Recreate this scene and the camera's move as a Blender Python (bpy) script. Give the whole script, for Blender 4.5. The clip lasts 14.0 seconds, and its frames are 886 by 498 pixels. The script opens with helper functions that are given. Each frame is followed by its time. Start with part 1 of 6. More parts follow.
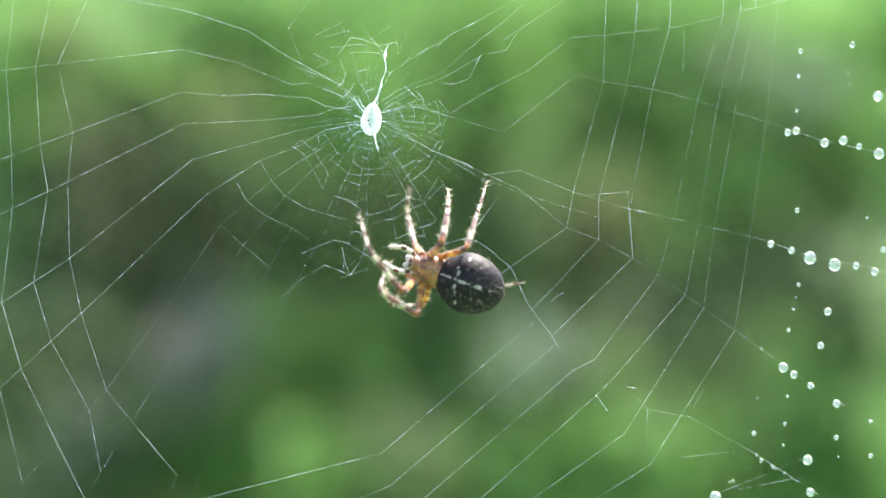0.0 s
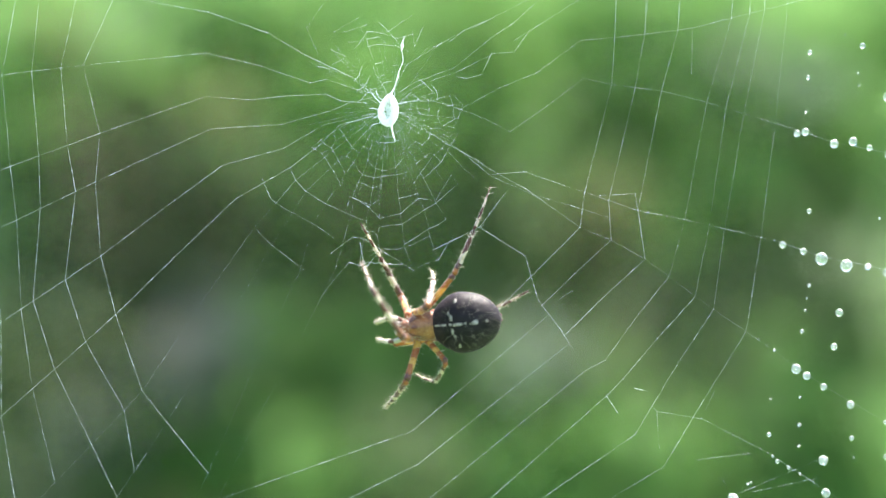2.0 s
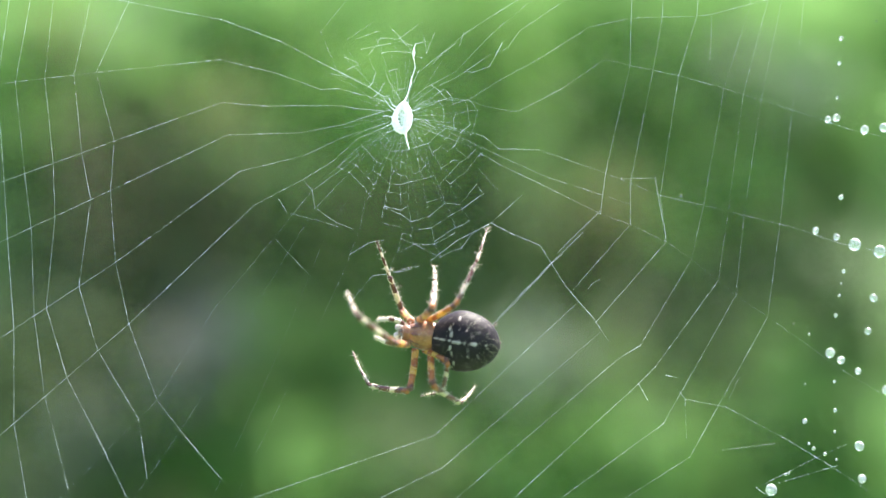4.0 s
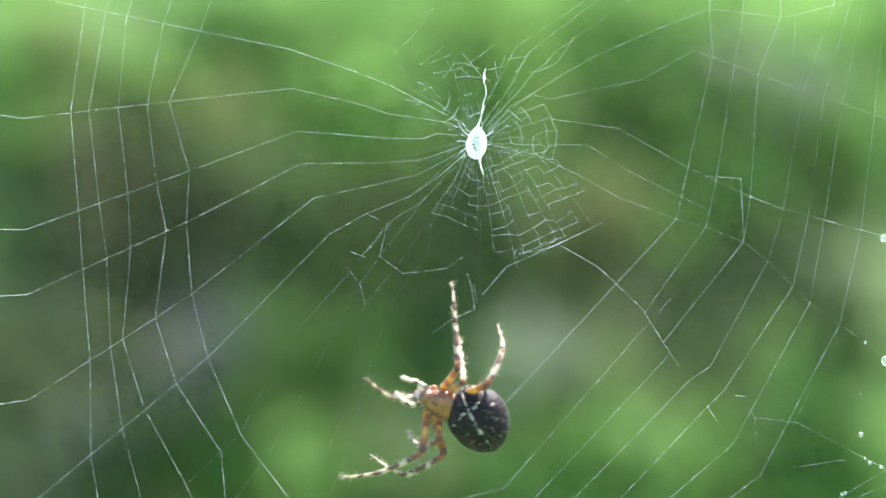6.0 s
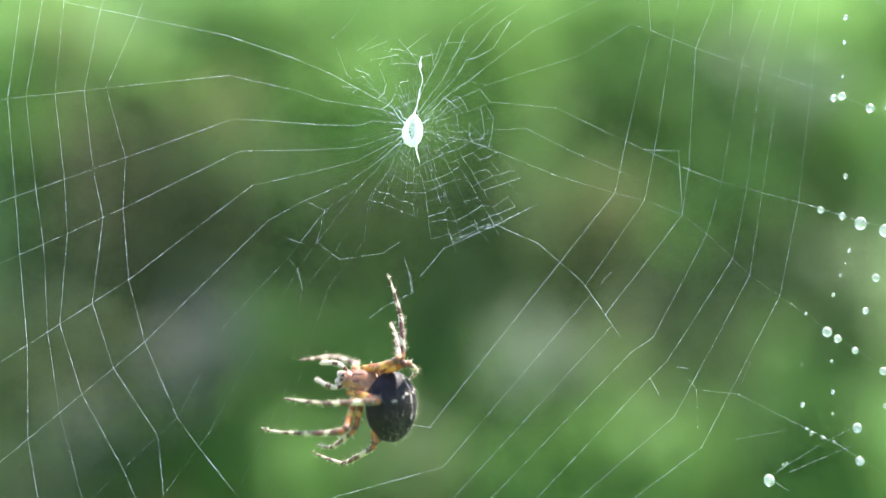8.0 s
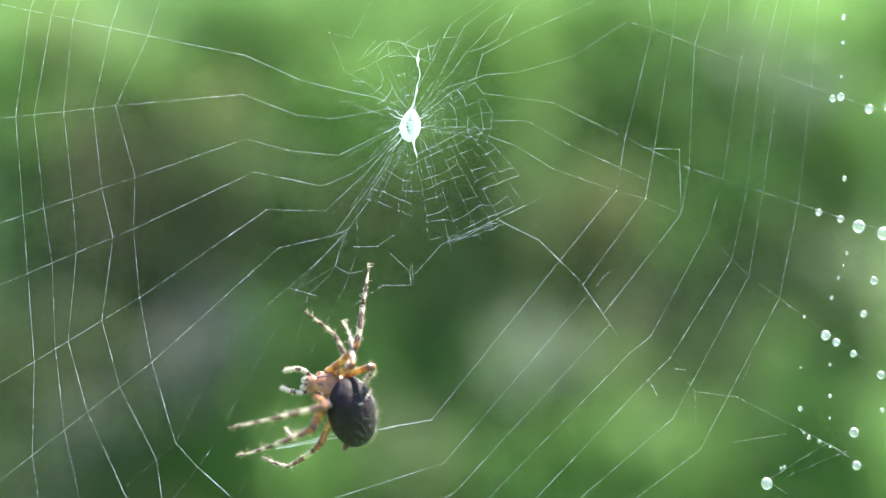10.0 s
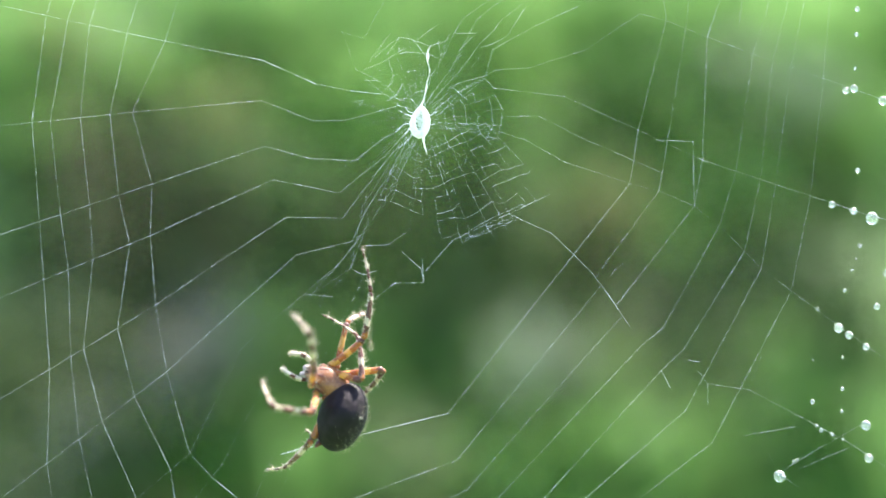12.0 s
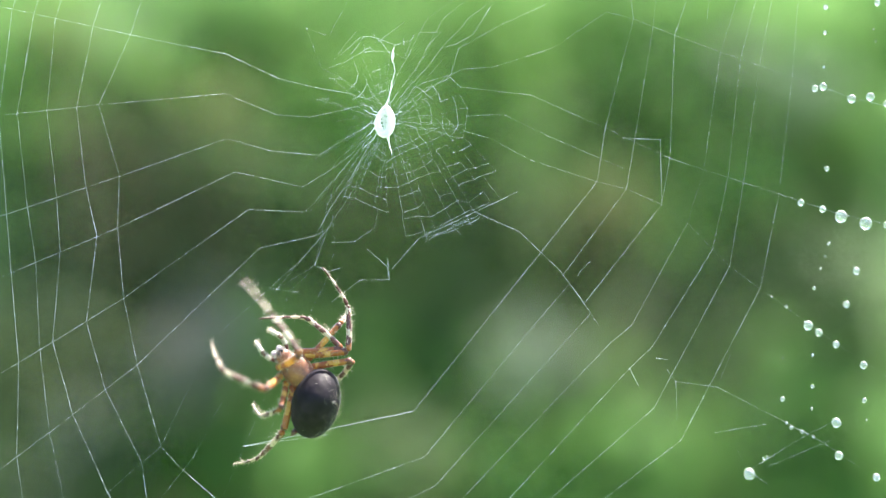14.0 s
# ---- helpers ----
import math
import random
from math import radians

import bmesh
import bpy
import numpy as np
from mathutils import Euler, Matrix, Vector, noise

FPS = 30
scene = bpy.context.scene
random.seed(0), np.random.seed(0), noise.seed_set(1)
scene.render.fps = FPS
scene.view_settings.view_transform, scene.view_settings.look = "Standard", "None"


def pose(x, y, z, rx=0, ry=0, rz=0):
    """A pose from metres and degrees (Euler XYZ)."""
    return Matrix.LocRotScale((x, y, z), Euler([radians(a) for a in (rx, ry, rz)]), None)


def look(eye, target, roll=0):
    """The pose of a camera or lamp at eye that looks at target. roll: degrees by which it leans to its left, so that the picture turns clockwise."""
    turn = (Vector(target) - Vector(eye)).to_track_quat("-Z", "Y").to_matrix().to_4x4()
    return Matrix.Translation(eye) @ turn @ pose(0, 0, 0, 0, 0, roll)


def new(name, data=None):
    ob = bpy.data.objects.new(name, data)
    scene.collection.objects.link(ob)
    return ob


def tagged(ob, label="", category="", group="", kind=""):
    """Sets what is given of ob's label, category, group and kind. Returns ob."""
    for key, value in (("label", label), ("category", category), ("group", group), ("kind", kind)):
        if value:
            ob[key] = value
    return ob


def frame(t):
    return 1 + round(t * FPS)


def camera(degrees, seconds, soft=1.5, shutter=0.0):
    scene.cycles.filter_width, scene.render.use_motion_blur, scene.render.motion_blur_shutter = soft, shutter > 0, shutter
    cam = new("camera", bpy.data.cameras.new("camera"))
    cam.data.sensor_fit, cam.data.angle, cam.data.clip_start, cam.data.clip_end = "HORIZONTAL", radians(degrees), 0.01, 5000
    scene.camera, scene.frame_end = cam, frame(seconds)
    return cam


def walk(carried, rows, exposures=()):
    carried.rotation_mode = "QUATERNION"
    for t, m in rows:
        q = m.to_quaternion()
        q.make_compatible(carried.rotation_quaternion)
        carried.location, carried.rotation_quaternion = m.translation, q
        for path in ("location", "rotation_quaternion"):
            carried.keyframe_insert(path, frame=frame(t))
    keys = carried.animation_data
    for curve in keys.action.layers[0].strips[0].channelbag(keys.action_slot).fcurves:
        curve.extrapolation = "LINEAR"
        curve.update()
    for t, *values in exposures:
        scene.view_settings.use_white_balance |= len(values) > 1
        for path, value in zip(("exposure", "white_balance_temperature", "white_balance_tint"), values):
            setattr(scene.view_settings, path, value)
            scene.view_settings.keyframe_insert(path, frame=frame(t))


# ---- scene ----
# A garden cross spider at work on its orb web, 1.2 m above a garden floor, seen from a hand's width away.
MM = 0.001
EYE = 0.1511          # metres from the lens to the web
UP = 1.2              # height of the lens over the ground

cam = camera(40.0, 14.0, soft=1.1, shutter=0.8)
cam.data.dof.use_dof = True
cam.data.dof.focus_distance = EYE - 0.0018
cam.data.dof.aperture_fstop = 4.7
walk(cam, [(0.0, pose(0, -EYE, UP, 90, 0, 0)), (14.0, pose(0, -EYE, UP, 90, 0, 0))],
     exposures=[(0.0, 2.42), (14.0, 2.42)])

# ---- daylight: a clear sky and the sun, high behind the web ----
SUN = Vector((0.32, 0.36, 0.875)).normalized()
world = bpy.data.worlds.new("sky")
scene.world = world
world.use_nodes = True
sky = world.node_tree.nodes.new("ShaderNodeTexSky")
sky.sky_type, sky.sun_disc = "NISHITA", False
sky.sun_elevation = math.asin(SUN.z)
sky.sun_rotation = math.atan2(SUN.x, SUN.y)
back = world.node_tree.nodes["Background"]
back.inputs["Strength"].default_value = 0.095
world.node_tree.links.new(sky.outputs["Color"], back.inputs["Color"])
sun = new("sun", bpy.data.lights.new("sun", "SUN"))
sun.data.energy, sun.data.angle, sun.data.color = 5.0, radians(0.6), (1.0, 0.95, 0.86)
sun.matrix_world = look(SUN * 20 + Vector((0, 0, UP)), (0, 0, UP))


# ---- materials ----
def material(name, color, rough=0.5, other=None, grain=400.0, stain=40.0, bump=0.2, clear=0.0, gloss=0.5,
             coat=0.0, island=0.0, spread=0.0, fuzz=0.0, unit=1.0):
    """A surface of two colours mixed by noise at two scales. clear: share of light let through from behind.
    island, spread: how far the brightness and the hue differ from piece to piece. unit: metres in one unit of the mesh."""
    m = bpy.data.materials.new(name)
    m.use_nodes = True
    nodes, links = m.node_tree.nodes, m.node_tree.links
    surface = nodes["Principled BSDF"]
    place = nodes.new("ShaderNodeTexCoord")
    fine, broad = nodes.new("ShaderNodeTexNoise"), nodes.new("ShaderNodeTexNoise")
    fine.inputs["Scale"].default_value, broad.inputs["Scale"].default_value = grain, stain
    fine.inputs["Detail"].default_value = 4.0
    for n in (fine, broad):
        links.new(place.outputs["Object"], n.inputs["Vector"])
    mix = nodes.new("ShaderNodeMix")
    mix.data_type = "RGBA"
    mix.inputs[6].default_value = (*color, 1)
    mix.inputs[7].default_value = (*(other or [c * 0.6 for c in color]), 1)
    both = nodes.new("ShaderNodeMath")
    both.operation = "MULTIPLY_ADD"
    links.new(fine.outputs["Fac"], both.inputs[0])
    both.inputs[1].default_value = 0.7
    ramp = nodes.new("ShaderNodeMapRange")
    ramp.inputs["From Min"].default_value, ramp.inputs["From Max"].default_value = 0.55, 1.05
    links.new(broad.outputs["Fac"], both.inputs[2])
    links.new(both.outputs[0], ramp.inputs["Value"])
    links.new(ramp.outputs["Result"], mix.inputs[0])
    shade = mix.outputs[2]
    if island or spread:
        geo, hsv = nodes.new("ShaderNodeNewGeometry"), nodes.new("ShaderNodeHueSaturation")
        val, hue = nodes.new("ShaderNodeMapRange"), nodes.new("ShaderNodeMapRange")
        val.inputs["To Min"].default_value, val.inputs["To Max"].default_value = 1 - island, 1 + island
        hue.inputs["To Min"].default_value, hue.inputs["To Max"].default_value = 0.5 - spread, 0.5 + spread
        for n in (val, hue):
            links.new(geo.outputs["Random Per Island"], n.inputs["Value"])
        links.new(val.outputs["Result"], hsv.inputs["Value"])
        links.new(hue.outputs["Result"], hsv.inputs["Hue"])
        links.new(shade, hsv.inputs["Color"])
        shade = hsv.outputs["Color"]
    links.new(shade, surface.inputs["Base Color"])
    surface.inputs["Roughness"].default_value = rough
    surface.inputs["Specular IOR Level"].default_value = gloss
    surface.inputs["Coat Weight"].default_value = coat
    surface.inputs["Sheen Weight"].default_value = fuzz
    surface.inputs["Sheen Roughness"].default_value = 0.4
    surface.inputs["Sheen Tint"].default_value = (0.86, 0.84, 1.0, 1)
    if bump:
        b = nodes.new("ShaderNodeBump")
        b.inputs["Strength"].default_value = bump
        b.inputs["Distance"].default_value = 0.2 / grain * unit
        links.new(fine.outputs["Fac"], b.inputs["Height"])
        links.new(b.outputs["Normal"], surface.inputs["Normal"])
    if clear:
        through_it, blend = nodes.new("ShaderNodeBsdfTranslucent"), nodes.new("ShaderNodeMixShader")
        links.new(shade, through_it.inputs["Color"])
        blend.inputs["Fac"].default_value = clear
        links.new(surface.outputs["BSDF"], blend.inputs[1])
        links.new(through_it.outputs["BSDF"], blend.inputs[2])
        links.new(blend.outputs["Shader"], nodes["Material Output"].inputs["Surface"])
    return m


def water_material():
    m = bpy.data.materials.new("dew")
    m.use_nodes = True
    s = m.node_tree.nodes["Principled BSDF"]
    s.inputs["Base Color"].default_value = (1, 1, 1, 1)
    s.inputs["Roughness"].default_value = 0.15
    s.inputs["IOR"].default_value = 1.333
    # Milky white share, added in place of the sun's bright glint in the drop.
    s.inputs["Transmission Weight"].default_value = 0.78
    return m


SILK = material("silk", (0.90, 0.95, 0.99), 0.3, (0.76, 0.83, 0.92), 3, 0.5, 0, clear=0.5, unit=MM)
TUFT = material("silk_tuft", (0.97, 0.97, 0.97), 0.5, (0.85, 0.88, 0.9), 5, 1.2, 0.6, clear=0.4, unit=MM)
DEW = water_material()
CARAPACE = material("carapace", (0.42, 0.17, 0.065), 0.38, (0.18, 0.06, 0.034), 5, 0.9, 0.3, clear=0.15, coat=0.3, fuzz=0.35, unit=MM)
ABDOMEN = material("abdomen", (0.004, 0.0022, 0.0035), 0.6, (0.016, 0.0095, 0.015), 1.1, 0.6, 0.6, gloss=0.2, fuzz=0.05, unit=MM)
CROSS = material("cross", (0.42, 0.37, 0.36), 0.5, (0.27, 0.22, 0.21), 5, 2, 0.2, unit=MM)
BROWN = material("leg_brown", (0.17, 0.052, 0.036), 0.35, (0.085, 0.026, 0.02), 6, 1.5, 0.2, clear=0.2, coat=0.3, fuzz=0.35, unit=MM)
CREAM = material("leg_cream", (0.80, 0.68, 0.55), 0.4, (0.58, 0.45, 0.34), 6, 1.5, 0.2, clear=0.22, fuzz=0.12, unit=MM)
AMBER = material("leg_amber", (0.56, 0.20, 0.05), 0.35, (0.30, 0.085, 0.028), 6, 1.2, 0.2, clear=0.35, coat=0.4, fuzz=0.25, unit=MM)
HONEY = material("leg_honey", (0.82, 0.52, 0.16), 0.35, (0.62, 0.33, 0.07), 6, 1.2, 0.2, clear=0.4, coat=0.3, fuzz=0.2, unit=MM)
HAIR = material("hair", (0.85, 0.80, 0.70), 0.4, (0.7, 0.62, 0.5), 4, 1, 0, clear=0.4, unit=MM)
EYES = material("eyes", (0.01, 0.008, 0.008), 0.08, (0.02, 0.015, 0.015), 4, 1, 0, unit=MM)
JAWS = material("jaws", (0.62, 0.54, 0.56), 0.4, (0.36, 0.27, 0.27), 5, 1.2, 0.2, coat=0.2, unit=MM)
PALP = material("palp", (0.88, 0.82, 0.78), 0.5, (0.64, 0.54, 0.48), 5, 1.2, 0.2, clear=0.3, fuzz=0.3, unit=MM)
# Four green leaf tones, stepped to stand in for sunlit to shaded foliage.
PALE_LIT = material("pale_lit_leaf", (0.266, 0.465, 0.153), 0.5, (0.219, 0.385, 0.127), 60, 12, 0.1, clear=0.65, gloss=0.2, island=0.3, spread=0.012)
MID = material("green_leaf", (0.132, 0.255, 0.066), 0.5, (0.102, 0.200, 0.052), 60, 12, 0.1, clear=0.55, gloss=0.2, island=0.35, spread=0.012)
FRESH_LIT = material("fresh_lit_leaf", (0.181, 0.342, 0.099), 0.5, (0.150, 0.280, 0.081), 60, 12, 0.1, clear=0.6, gloss=0.2, island=0.3, spread=0.012)
DARK_SHADE = material("deep_shade_leaf", (0.140, 0.195, 0.090), 0.5, (0.108, 0.150, 0.071), 60, 12, 0.1, clear=0.45, gloss=0.2, island=0.3, spread=0.015)
DRY = material("dry_leaf", (0.25, 0.28, 0.12), 0.6, (0.19, 0.20, 0.09), 60, 12, 0.1, clear=0.3, gloss=0.2, island=0.3, spread=0.02)
GREY = material("withered_leaf", (0.25, 0.25, 0.21), 0.7, (0.20, 0.20, 0.17), 60, 12, 0.1, clear=0.2, gloss=0.2, island=0.25)
SILVER = material("silvery_leaf", (0.36, 0.42, 0.31), 0.6, (0.29, 0.34, 0.25), 60, 12, 0.1, clear=0.35, gloss=0.2, island=0.25)
BARK = material("bark", (0.12, 0.085, 0.05), 0.8, (0.07, 0.05, 0.03), 150, 20, 0.5)
TURF = material("turf", (0.085, 0.19, 0.040), 0.8, (0.06, 0.12, 0.03), 30, 5, 0.4)


# ---- building tools ----
def part(name, bm, mat, parent, label="", smooth=True):
    """Links a bmesh as one mesh object under a thing or a part. mat: a material, or several."""
    me = bpy.data.meshes.new(name)
    bm.to_mesh(me)
    bm.free()
    for m in (mat if isinstance(mat, (list, tuple)) else [mat]):
        me.materials.append(m)
    if smooth:
        me.shade_smooth()
    ob = new(name, me)
    ob.parent = parent
    if label:
        ob["label"] = label
    return ob


def ring(bm, centre, a, b, r, sides=8):
    return [bm.verts.new(centre + (a * math.cos(2 * math.pi * i / sides) + b * math.sin(2 * math.pi * i / sides)) * r)
            for i in range(sides)]


def tube(bm, points, radii, sides=8, slots=None, caps=True):
    """A round tapering tube through points. slots: the material of each stretch."""
    last, first = None, None
    side = None
    for i, p in enumerate(points):
        p = Vector(p)
        ahead = Vector(points[min(i + 1, len(points) - 1)]) - Vector(points[max(i - 1, 0)])
        ahead.normalize()
        if side is None:
            side = ahead.orthogonal().normalized()
        side = (side - ahead * side.dot(ahead)).normalized()
        now = ring(bm, p, side, ahead.cross(side), radii[i], sides)
        if last:
            for k in range(sides):
                f = bm.faces.new((last[k], last[(k + 1) % sides], now[(k + 1) % sides], now[k]))
                if slots:
                    f.material_index = slots[i - 1]
        else:
            first = now
        last = now
    if caps:
        f = bm.faces.new(last)
        g = bm.faces.new(first[::-1])
        if slots:
            f.material_index, g.material_index = slots[-1], slots[0]
    return bm


def blob(bm, centre, size, shape=None, u=24, v=14):
    """An ellipsoid; shape(unit vector) gives a factor on the radius."""
    made = bmesh.ops.create_uvsphere(bm, u_segments=u, v_segments=v, radius=1.0)["verts"]
    for w in made:
        k = shape(w.co) if shape else 1.0
        w.co = Vector(centre) + Vector((w.co.x * size[0], w.co.y * size[1], w.co.z * size[2])) * k
    return made


def spike(bm, base, way, length, r, slot=0):
    """A thin three-sided bristle."""
    way = way.normalized()
    a = way.orthogonal().normalized()
    b = way.cross(a)
    low = ring(bm, base, a, b, r, 3)
    tip = bm.verts.new(base + way * length)
    for k in range(3):
        bm.faces.new((low[k], low[(k + 1) % 3], tip)).material_index = slot


# ---- the ground, and the planting behind the web ----
def height(x, y):
    """The lie of the land: level round the web, then a planted bank that rises behind it to a terrace."""
    s = min(max((y - 0.95) / 1.9, 0.0), 1.0)
    z = 2.75 * s ** 0.85
    rough = 0.10 * noise.noise((x * 2.5, y * 3.0, 3)) + 0.04 * noise.noise((x * 9, y * 9, 7))
    return z + rough * (0.25 + 0.9 * min(1, 8 * s)) * (1.0 if abs(x) + abs(y) < 14 else 0.0)


def garden():
    xs = [math.copysign(0.05 * k + 400 * (k / 70) ** 6, sgn) for sgn in (-1,) for k in range(70, 0, -1)] + [0.0] + [0.05 * k + 400 * (k / 70) ** 6 for k in range(1, 71)]
    ys = [-400.0, -120.0, -40.0, -15.0, -6.0, -3.0, -1.5, -0.8, -0.3, 0.0, 0.3, 0.6, 0.8] + [0.9 + 0.04 * k for k in range(55)] + [3.3, 3.8, 4.6, 6.0, 9.0, 15.0, 40.0, 120.0, 400.0]
    verts = [(x, y, height(x, y)) for y in ys for x in xs]
    n = len(xs)
    faces = [(r * n + c, r * n + c + 1, (r + 1) * n + c + 1, (r + 1) * n + c) for r in range(len(ys) - 1) for c in range(n - 1)]
    me = bpy.data.meshes.new("ground")
    me.from_pydata(verts, [], faces)
    me.materials.append(TURF)
    me.shade_smooth()
    tagged(new("ground", me), "mossy green turf that rises in a planted bank", "ground", kind="structure")
    grng = random.Random(21)
    spots = []
    for _ in range(1500):
        x, y = grng.uniform(-1.8, 1.8), grng.uniform(1.0, 2.75)
        spots.append((x, y, height(x, y), 0.05))
    verts, faces = leaves(grng, spots, 0.03, 6)
    me = bpy.data.meshes.new("ground_cover")
    me.from_pydata(verts, [], faces)
    me.materials.append(MID)
    me.shade_smooth()
    tagged(new("ground_cover", me), "low leafy ground cover growing all over the bank", "ground cover", kind="stuff")


def leaves(rng, clumps, length, per):
    """Pointed, folded leaves scattered through round clumps (x, y, z, radius)."""
    verts, faces = [], []
    for x, y, z, r in clumps:
        for _ in range(int(per * (r / 0.06) ** 2) + 20):
            way = Vector((rng.gauss(0, 1), rng.gauss(0, 1), rng.gauss(0, 1))).normalized()
            at = Vector((x, y, z)) + Vector((way.x, way.y * 0.7, way.z)) * r * min(1.7, abs(rng.gauss(0, 0.75)))
            along = Vector((rng.gauss(0, 1), rng.gauss(0, 0.8) - 0.4, rng.gauss(0, 0.7) - 0.3)).normalized()
            out = along.cross(Vector((rng.gauss(0, 1), rng.gauss(0, 1), rng.gauss(0, 1)))).normalized()
            fold = along.cross(out)
            s = length * rng.uniform(0.6, 1.3)
            i = len(verts)
            for u, w, h in ((0, 0, 0), (0.35, 0.26, 0.06), (0.35, 0, -0.02), (0.35, -0.26, 0.06),
                            (0.72, 0.19, 0.02), (0.72, 0, -0.06), (0.72, -0.19, 0.02), (1, 0, -0.16)):
                verts.append(at + (along * u + out * w + fold * h) * s)
            faces += [(i, i + 1, i + 2), (i, i + 2, i + 3), (i + 1, i + 4, i + 5, i + 2), (i + 2, i + 5, i + 6, i + 3),
                      (i + 4, i + 7, i + 5), (i + 5, i + 7, i + 6)]
    return verts, faces


def shrub(seed, label, category, mat, clumps, length, per):
    """A shrub: bent stems from the ground to each clump, and its leaves."""
    rng = random.Random(seed)
    base = new("shrub")
    mx = sum(c[0] for c in clumps) / len(clumps)
    my = sum(c[1] for c in clumps) / len(clumps)
    base.location = (mx, my + 0.1, 0)
    for x, y, z, r in clumps:
        bm = bmesh.new()
        foot = Vector((rng.gauss(0, 0.06), rng.gauss(0, 0.03), -0.03))
        tip = Vector((x - mx, y - my - 0.1, z))
        pts = [foot.lerp(tip, k / 6) + Vector((0, 0.12 * math.sin(math.pi * k / 6), 0)) for k in range(7)]
        tube(bm, pts, [0.011 - 0.0013 * k for k in range(7)], 6)
        part("stem", bm, BARK, base)
    verts, faces = leaves(rng, [(x - mx, y - my - 0.1, z, r) for x, y, z, r in clumps], length, per)
    me = bpy.data.meshes.new("foliage")
    me.from_pydata(verts, [], faces)
    me.materials.append(mat)
    me.shade_smooth()
    crown = new("foliage", me)
    crown.parent = base
    tagged(crown, kind="stuff")
    tagged(base, label, category)


def support_stem(x, seed):
    """One of the plant stems between which the web is slung."""
    srng = random.Random(seed)
    bm = bmesh.new()
    pts = [Vector((x + srng.gauss(0, 0.002), 0.004 + srng.gauss(0, 0.002), -0.02 + 1.5 * k / 14)) for k in range(15)]
    tube(bm, pts, [0.006 - 0.0002 * k for k in range(15)], 8)
    stem = part("plant_stem", bm, BARK, None)
    tagged(stem, "thin brown upright plant stem that holds the web", "stem", "stems that hold the web")


garden()
for side in (-0.105, 0.112):
    support_stem(side, 31 if side < 0 else 32)
# Light and shade of the backdrop lie in which leaf tone each clump gets.
shrub(11, "pale yellow-green leafy shrub, sunlight put in its colour, out of focus", "shrub", PALE_LIT, [
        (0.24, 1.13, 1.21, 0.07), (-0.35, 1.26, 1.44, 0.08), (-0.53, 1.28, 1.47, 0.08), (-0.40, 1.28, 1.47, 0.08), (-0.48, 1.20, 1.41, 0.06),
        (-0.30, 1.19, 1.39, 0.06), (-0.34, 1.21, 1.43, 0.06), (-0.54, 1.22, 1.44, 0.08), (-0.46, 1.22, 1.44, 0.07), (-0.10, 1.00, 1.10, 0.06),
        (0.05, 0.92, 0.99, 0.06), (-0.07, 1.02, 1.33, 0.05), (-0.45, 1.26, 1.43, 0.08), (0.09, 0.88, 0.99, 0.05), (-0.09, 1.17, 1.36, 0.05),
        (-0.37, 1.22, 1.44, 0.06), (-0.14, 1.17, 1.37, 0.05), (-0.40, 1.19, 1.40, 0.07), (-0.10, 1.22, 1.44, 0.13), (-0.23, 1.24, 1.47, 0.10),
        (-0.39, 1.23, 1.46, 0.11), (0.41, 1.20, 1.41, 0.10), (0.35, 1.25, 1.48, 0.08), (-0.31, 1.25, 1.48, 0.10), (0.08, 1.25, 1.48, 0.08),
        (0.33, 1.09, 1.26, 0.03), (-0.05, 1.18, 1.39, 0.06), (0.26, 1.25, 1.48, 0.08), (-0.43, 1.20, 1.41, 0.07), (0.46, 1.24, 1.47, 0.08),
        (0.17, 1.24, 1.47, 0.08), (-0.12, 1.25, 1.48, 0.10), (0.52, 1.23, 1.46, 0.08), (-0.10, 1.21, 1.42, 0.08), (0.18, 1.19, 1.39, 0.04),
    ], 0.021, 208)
shrub(12, "fresh mid-green leafy shrub in a half-shade tint, out of focus behind the web", "shrub", MID, [
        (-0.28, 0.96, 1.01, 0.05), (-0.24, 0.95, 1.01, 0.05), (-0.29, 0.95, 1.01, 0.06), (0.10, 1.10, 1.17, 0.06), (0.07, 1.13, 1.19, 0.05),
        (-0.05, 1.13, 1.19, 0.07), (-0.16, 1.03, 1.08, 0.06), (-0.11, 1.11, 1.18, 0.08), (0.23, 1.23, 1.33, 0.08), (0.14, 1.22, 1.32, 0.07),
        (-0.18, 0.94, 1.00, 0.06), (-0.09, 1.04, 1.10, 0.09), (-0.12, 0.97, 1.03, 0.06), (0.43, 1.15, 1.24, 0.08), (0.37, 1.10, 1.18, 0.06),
        # The z 1.59 clumps sit above view, added to shade the top patches.
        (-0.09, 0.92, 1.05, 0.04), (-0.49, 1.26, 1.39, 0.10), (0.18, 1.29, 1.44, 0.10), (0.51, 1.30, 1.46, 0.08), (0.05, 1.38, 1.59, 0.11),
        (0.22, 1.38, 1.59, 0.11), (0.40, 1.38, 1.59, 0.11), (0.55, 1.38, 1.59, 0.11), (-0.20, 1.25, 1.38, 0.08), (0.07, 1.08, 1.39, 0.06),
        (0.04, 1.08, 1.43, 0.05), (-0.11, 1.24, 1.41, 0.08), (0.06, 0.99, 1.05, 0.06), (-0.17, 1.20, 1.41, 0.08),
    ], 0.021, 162)
